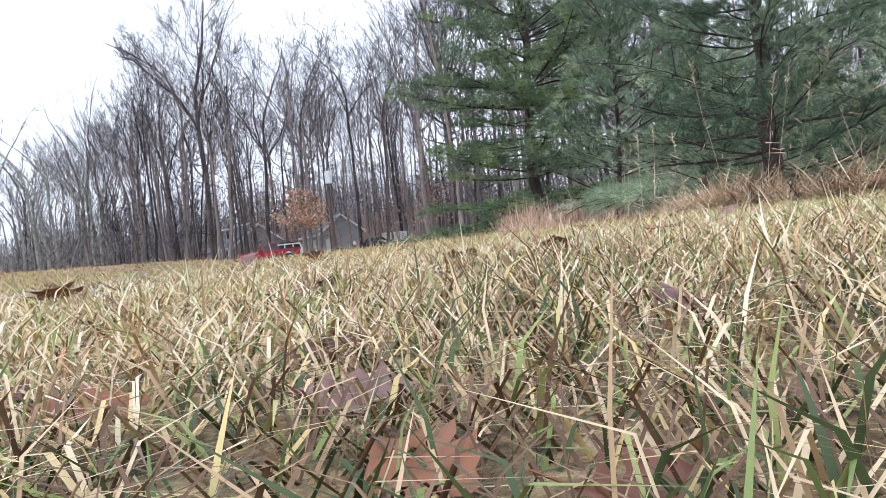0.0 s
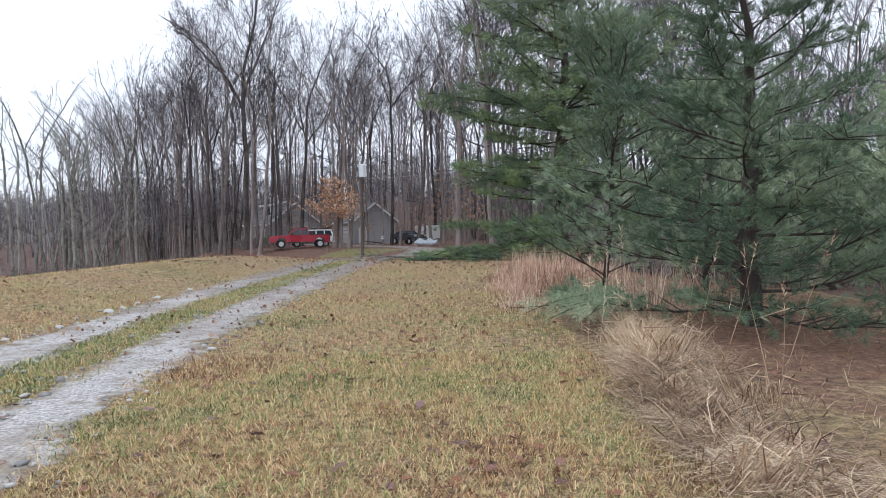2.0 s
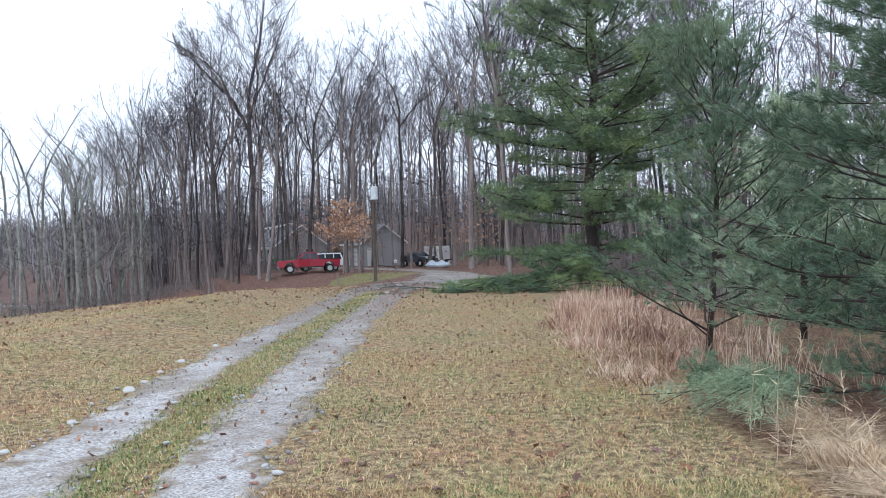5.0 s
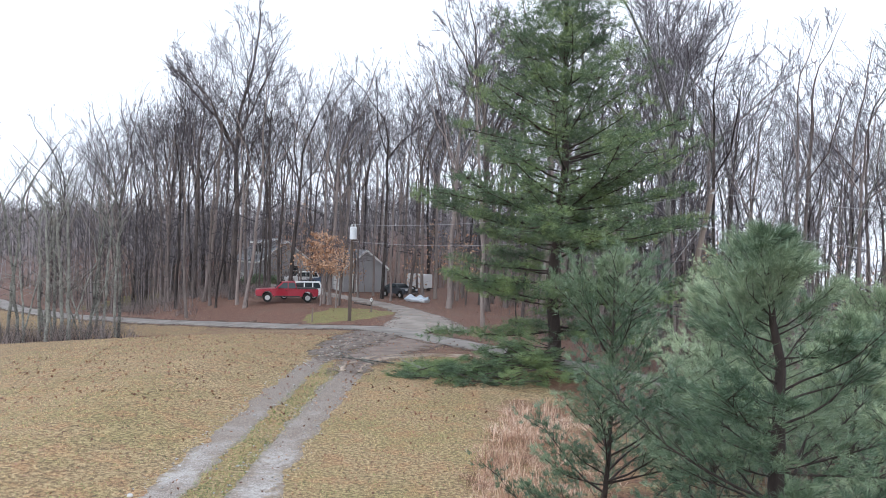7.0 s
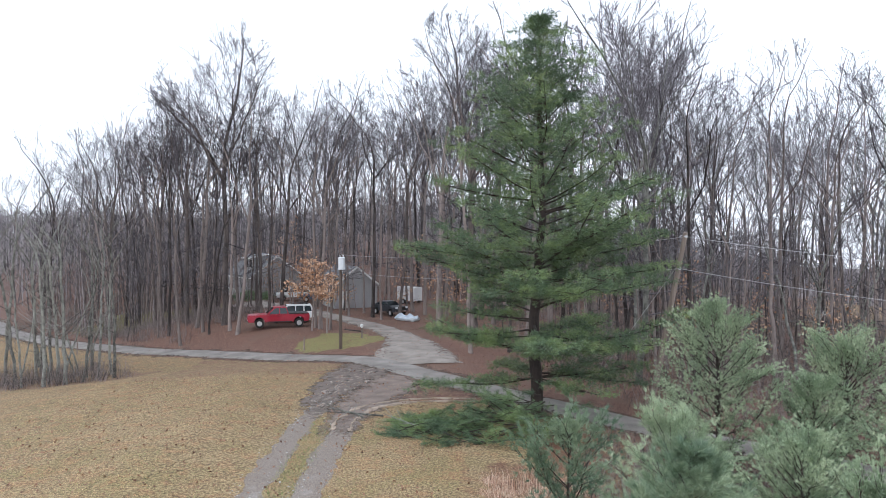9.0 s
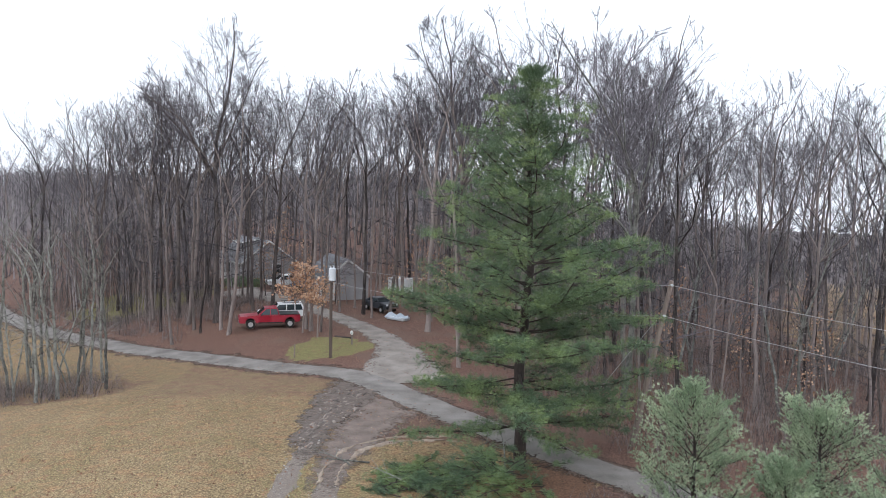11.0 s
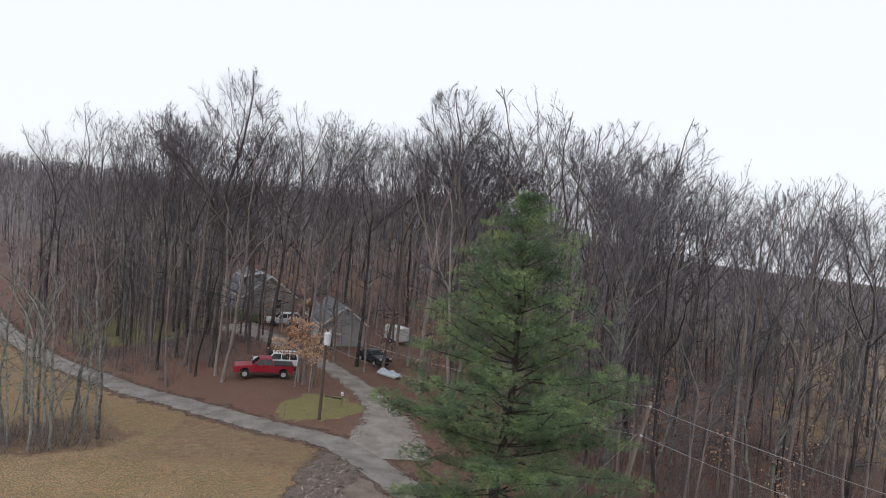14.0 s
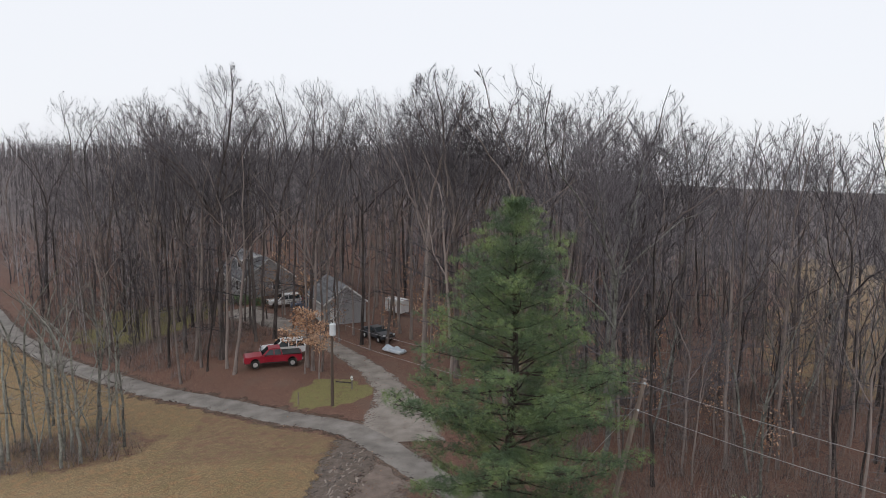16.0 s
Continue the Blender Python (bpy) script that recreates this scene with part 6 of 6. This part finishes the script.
# ---------------------------------------------------------------- cut pine branches at the foot of the big pine
pile = empty("branch_pile", 3.2, 27.6, zat(3.2, 27.6), -12)
tagged(pile, "heap of cut green pine branches on the grass", "brush pile")
rng_p, nr = random.Random(77), np.random.default_rng(77)
limbs, T, D = Tubes(), [], []
for k in range(150):
    cx, cy = rng_p.uniform(-3.9, 2.6), rng_p.gauss(0, 1.0)
    hgt = 0.25 + 1.5 * max(0.0, 1 - ((cx - 1.2) / 2.7) ** 2) * max(0.0, 1 - (cy / 2.2) ** 2)
    z0 = rng_p.uniform(0.05, hgt)
    a = rng_p.uniform(2.2, 4.1) if rng_p.random() < 0.6 else rng_p.uniform(0, 6.28)
    L = rng_p.uniform(0.7, 1.7)
    pts = bend((cx + 0.5, cy, z0), (math.cos(a), math.sin(a), rng_p.uniform(-0.2, 0.3)), L, 5, rng_p, -0.15, 0.14)
    pts[:, 2] = np.maximum(pts[:, 2], 0.05)
    limbs.add(pts, 0.026 * (1 - np.linspace(0, 0.8, 6)), 5)
    for q in range(9):
        w = rng_p.uniform(0.25, 1.0)
        b0 = np.array([np.interp(w, np.linspace(0, 1, 6), pts[:, c]) for c in range(3)])
        d2 = (pts[-1] - pts[0]) / L + np.array([rng_p.gauss(0, 0.8), rng_p.gauss(0, 0.8), rng_p.uniform(-0.1, 0.5)])
        e = b0 + d2 * 0.26
        e[2] = max(e[2], 0.04)
        limbs.spikes([b0], [e], 0.008)
        for f in (0.45, 0.75, 1.0):
            T.append(b0 + (e - b0) * f), D.append(d2)
sheet("cut_limb", *limbs.arrays(), PINE_BARK, pile)
sheet("needles", *needles(np.array(T), np.array(D), 13, 0.15, 0.018, nr), NEEDLE_OLD, pile)
for k, (x, y, a, L) in enumerate([(-2.3, 29.9, 2.2, 2.3), (-1.4, 30.2, 3.3, 2.6), (3.2, 29.3, 1.2, 2.4), (4.2, 29.0, 1.9, 2.2), (2.5, 29.4, 0.7, 2.0), (4.8, 29.6, 1.5, 2.6), (3.8, 30.2, 0.9, 2.4), (1.0, 27.4, 3.0, 2.6), (5.2, 29.3, 2.4, 2.2)]):
    st = empty("bare_stick", x, y, zat(x, y))
    tagged(st, "grey fallen branch lying by the pine heap", "branch", "fallen branches")
    r2 = random.Random(90 + k)
    tb = Tubes()
    main = bend((0, 0, 0.06), (math.cos(a), math.sin(a), 0.25 if k > 1 else 0.1), L, 6, r2, 0.1, 0.16)
    main[:, 2] = np.maximum(main[:, 2], 0.04)
    tb.add(main, 0.045 * (1 - np.linspace(0, 0.75, 7)), 6)
    for q in range(4):
        p = main[2 + q % 4]
        d = np.array([math.cos(a + r2.choice((-0.8, 0.8))), math.sin(a + r2.choice((-0.8, 0.8))), r2.uniform(0.1, 0.6)])
        tb.add(bend(p, d / np.linalg.norm(d), 0.8, 3, r2, 0.1, 0.15), 0.02 * np.array([1, 0.7, 0.5, 0.3]), 5)
    sheet("limb", *tb.arrays(), BARK_PALE, st)

# a low fallen pine bough beside the mown strip
bough = empty("fallen_bough", 1.85, 6.6, zat(1.85, 6.6), 200)
tagged(bough, "green pine bough resting on the dead grass", "branch")
tb, T, D = Tubes(), [], []
r2 = random.Random(41)
for k in range(10):
    a = r2.uniform(-0.8, 0.8)
    pts = bend((-0.9, 0, 0.45), (math.cos(a), math.sin(a), -0.15), r2.uniform(0.9, 1.6), 5, r2, -0.05, 0.1)
    pts[:, 2] = np.maximum(pts[:, 2], 0.06)
    tb.add(pts, 0.014 * (1 - np.linspace(0, 0.8, 6)), 5)
    for q in range(14):
        w = r2.uniform(0.2, 1.0)
        T.append(np.array([np.interp(w, np.linspace(0, 1, 6), pts[:, c]) for c in range(3)]) + np.array([r2.gauss(0, 0.08), r2.gauss(0, 0.08), r2.uniform(0, 0.1)]))
        D.append((pts[-1] - pts[0]) / 1.5 + np.array([r2.gauss(0, 0.4), r2.gauss(0, 0.4), 0.3]))
sheet("limb", *tb.arrays(), PINE_BARK, bough)
sheet("needles", *needles(np.array(T), np.array(D), 24, 0.15, 0.006, np.random.default_rng(4)), NEEDLE_YOUNG, bough)


# ---------------------------------------------------------------- weeds, leaves and stones
for k, (x, y, h, dx) in enumerate([(2.05, 3.4, 1.35, -0.25), (2.2, 3.1, 1.1, 0.12), (2.35, 3.3, 1.2, 0.3), (2.15, 4.6, 0.9, -0.1), (1.95, 5.4, 1.0, 0.05), (2.1, 5.5, 1.1, 0.02), (2.0, 6.0, 0.95, -0.06), (2.5, 2.2, 1.3, 0.2), (2.7, 2.6, 1.2, -0.3), (2.3, 7.2, 1.1, 0.1), (2.9, 4.1, 1.2, 0.25), (2.25, 1.6, 1.0, 0.15)]):
    st = empty("weed_stalk", x, y, zat(x, y) - 0.02)
    tagged(st, "tall dry weed stalk with a thin seed head", "weed", "dry weed stalks")
    tb = Tubes()
    r2 = random.Random(200 + k)
    pts = bend((0, 0, 0), (dx * 0.8, r2.gauss(0, 0.1), 1), h, 6, r2, -0.15, 0.05)
    tb.add(pts, 0.0027 * (1 - np.linspace(0, 0.7, 7)), 5)
    sheet("stem", *tb.arrays(), HAY, st)
    tb = Tubes()
    b0 = np.array([pts[-2] + (pts[-1] - pts[-2]) * r2.random() for _ in range(14)])
    tb.spikes(b0, b0 + np.array([[r2.gauss(0, 0.03), r2.gauss(0, 0.03), r2.uniform(0.02, 0.07)] for _ in range(14)]), 0.003)
    b1 = np.array([np.array([np.interp(r2.uniform(0.1, 0.7), np.linspace(0, 1, 7), pts[:, c]) for c in range(3)]) for _ in range(6)])
    tb.spikes(b1, b1 + np.array([[r2.gauss(0, 0.12), r2.gauss(0, 0.12), r2.uniform(-0.1, 0.1)] for _ in range(6)]), 0.005)
    tagged(sheet("seed_head", *tb.arrays(), HAY, st), kind="stuff")


def oak_leaf_mesh(seed):
    """A curled, lobed dry leaf about 12 cm long."""
    r2 = random.Random(seed)
    bm = bmesh.new()
    half = [(0, 0.004), (0.02, 0.012), (0.035, 0.034), (0.045, 0.016), (0.062, 0.042), (0.075, 0.02), (0.092, 0.036), (0.104, 0.014), (0.12, 0.0)]
    fine_x = np.linspace(0, 0.12, 25)
    half = [(float(px), float(np.interp(px, *zip(*half)) * (1 + 0.08 * math.sin(px * 700 + seed)))) for px in fine_x]
    curl, cup = r2.uniform(0.5, 3.0), r2.uniform(2.0, 7.0)
    lift = lambda x, y: curl * (x - 0.06) ** 2 + cup * y * y + 0.004 * math.sin(90 * x + seed)
    mid = [bm.verts.new((x, 0, lift(x, 0))) for x, _ in half]
    for s in (-1, 1):
        edge = [bm.verts.new((x + r2.gauss(0, 0.002), s * y, lift(x, y))) for x, y in half[:-1]] + [mid[-1]]
        for k in range(len(half) - 1):
            q = [mid[k], mid[k + 1], edge[k + 1], edge[k]] if edge[k + 1] is not mid[k + 1] else [mid[k], mid[k + 1], edge[k]]
            bm.faces.new(q if s < 0 else q[::-1])
    return bm


LEAF, nt, b = shader("curled_brown_leaf")
r_ = nt.nodes.new("ShaderNodeObjectInfo").outputs["Random"]
vein = noise_of(nt, 60.0, 3.0, nt.nodes.new("ShaderNodeTexCoord").outputs["Object"])
nt.links.new(blend(nt, math_node(nt, "MULTIPLY", vein, 0.6), ramp(nt, r_, [(0.1, (0.1, 0.042, 0.036)), (0.3, (0.17, 0.085, 0.085)), (0.5, (0.26, 0.085, 0.035)), (0.72, (0.34, 0.135, 0.06)), (0.95, (0.24, 0.15, 0.15))]), (0.2, 0.1, 0.06)), b.inputs["Base Color"])
b.inputs["Roughness"].default_value = 0.5
leaf_kinds = [part("oak_leaf", oak_leaf_mesh(s), LEAF, smooth=True) for s in range(5)]
for lk in leaf_kinds:
    part("stem", rod(bmesh.new(), (0.004, 0, 0.006), (-0.03, 0.004, 0.016), 0.0012, 0.0009, 5), LEAF, lk)
L2 = random.Random(31)
near_leaves = [(-0.71, -2.0, 8), (-0.665, -2.09, -55), (-0.86, -1.98, 35), (-0.92, -1.93, 70), (-0.74, -1.87, 15), (-0.47, -1.9, 60), (-0.6, -2.16, 20)]
spots = [(x, y) for x, y, _ in near_leaves] + [(-1.11, 0.81), (-0.61, 2.31), (0.23, 2.71), (0.51, 1.32), (0.47, 0.68), (-1.13, 1.46), (-0.93, 1.1), (0.6, 1.4), (0.24, 0.69), (-0.82, 0.24), (-0.5, 0.75), (-0.05, -0.1), (0.45, -0.05), (0.62, -0.25), (0.05, -0.5), (-0.35, -0.75), (-0.2, -1.1), (0.3, -0.7)]
spots += [(L2.gauss(-0.2, 1.6), L2.uniform(-1.4, 6.0)) for _ in range(240)]
for k, (x, y) in enumerate(spots):
    if k < len(near_leaves):  # propped on the grass stems
        m = pose(x, y, zat(x, y) + 0.014, 24, L2.gauss(0, 10), near_leaves[k][2]) @ Matrix.Scale(0.55, 4)
    else:
        m = pose(x, y, zat(x, y) + L2.uniform(0.004, 0.028), L2.gauss(0, 11), L2.gauss(0, 11), L2.uniform(0, 360)) @ Matrix.Scale(1.0 if k < len(near_leaves) + 8 else L2.uniform(0.7, 1.15), 4)
    if k < 5:
        leaf_kinds[k].matrix_basis = m
        tagged(leaf_kinds[k], "curled dry brown oak leaf on the grass", "leaf", "fallen leaves")
    else:
        copy_thing(leaf_kinds[k % 5], m).matrix_basis = m

nr = np.random.default_rng(12)
xy = scatter(5200, -18, 2.2, 5.5, 44, nr, lambda q: np.ones(len(q), bool))
xy2 = np.stack([nr.uniform(-32, 32, 16000), nr.uniform(38, 78, 16000)], 1)
xy2 = xy2[np.array([in_field(x, y) == 0 for x, y in xy2])]
xy = np.concatenate([xy, xy2])
tagged(sheet("leaf_litter", *leaf_cloud(np.concatenate([xy, (gz(xy[:, 0], xy[:, 1]) + nr.uniform(0.0, 0.04, len(xy)))[:, None]], 1), np.where(xy[:, 1:] < 20, 0.065, 0.1), nr, -0.1), OAK_LEAF), "scattered dry brown leaves on grass and woodland floor", "leaves", kind="stuff")

ICO = bmesh.new()
bmesh.ops.create_icosphere(ICO, subdivisions=1, radius=1.0)
ico_v, ico_f = np.array([v.co for v in ICO.verts]), np.array([[v.index for v in f.verts] for f in ICO.faces])
ICO.free()


def rubble(name, xy, size, material, label, category, nr, squash=0.6, long=1.0):
    n = len(xy)
    s = size * nr.lognormal(0, 0.45, (n, 1, 1)) * nr.uniform(0.7, 1.3, (n, 1, 3)) * [1, long, squash]
    v = ico_v[None] * s * nr.uniform(0.6, 1.25, (n, len(ico_v), 1))
    a = nr.uniform(0, 6.28, n) if long == 1.0 else nr.normal(-0.25, 0.35, n)
    c, sn = np.cos(a)[:, None], np.sin(a)[:, None]
    v = np.stack([v[..., 0] * c - v[..., 1] * sn, v[..., 0] * sn + v[..., 1] * c, v[..., 2]], -1)
    v += np.concatenate([xy, (gz(xy[:, 0], xy[:, 1]) + 0.02)[:, None]], 1)[:, None]
    f = ico_f[None] + np.arange(n)[:, None, None] * len(ico_v)
    return tagged(sheet(name, v.reshape(-1, 3), f.reshape(-1, 3), material), label, category, kind="stuff")


pl, pr = smooth_line(TRACK_L, 0.2), smooth_line(TRACK_R, 0.2)
pick = lambda line, n, mean, sd: line[nr.integers(0, len(line), n)] + np.stack([nr.normal(mean, sd, n), nr.uniform(-0.1, 0.1, n)], 1)
rubble("loose_gravel", np.concatenate([pick(pl[45:], 1300, -0.42, 0.18), pick(pl[45:], 700, 0.4, 0.16), pick(pr[45:], 1000, -0.42, 0.16), pick(pr[45:], 700, 0.42, 0.15)]), 0.014, STONE, "loose pale gravel along the wheel tracks", "gravel", nr)
_cy = nr.uniform(32, 45, 460)
clods = np.stack([np.interp(_cy, (33, 38, 45), (-4.7, -4.5, -3.6)) + nr.normal(0, 1, 460) * np.interp(_cy, (33, 40, 45), (0.35, 0.75, 1.2)), _cy], 1)
rubble("mud_clods", clods, 0.045, MUD_CLOD, "churned ridges of wet grey mud", "mud", nr, 0.5, 3.4)
for k, (x, y, s) in enumerate([(-5.05, 9.0, 0.085), (-5.25, 11.4, 0.07), (-5.1, 9.6, 0.05), (-4.9, 7.3, 0.05), (-4.95, 6.2, 0.045), (-5.2, 10.4, 0.05), (-5.3, 13.2, 0.06)]):
    bm = bmesh.new()
    bmesh.ops.create_icosphere(bm, subdivisions=2, radius=s)
    for v_ in bm.verts:
        v_.co *= 1 + 0.35 * noise.noise(v_.co * 9 + Vector((k, 0, 0)))
        v_.co.z *= 0.65
    ob = part("rock", bm, STONE, smooth=False)
    ob.matrix_basis = pose(x, y, zat(x, y) + s * 0.3, 0, 0, k * 50)
    tagged(ob, "pale limestone rock beside the gravel track", "rock", "trackside rocks")
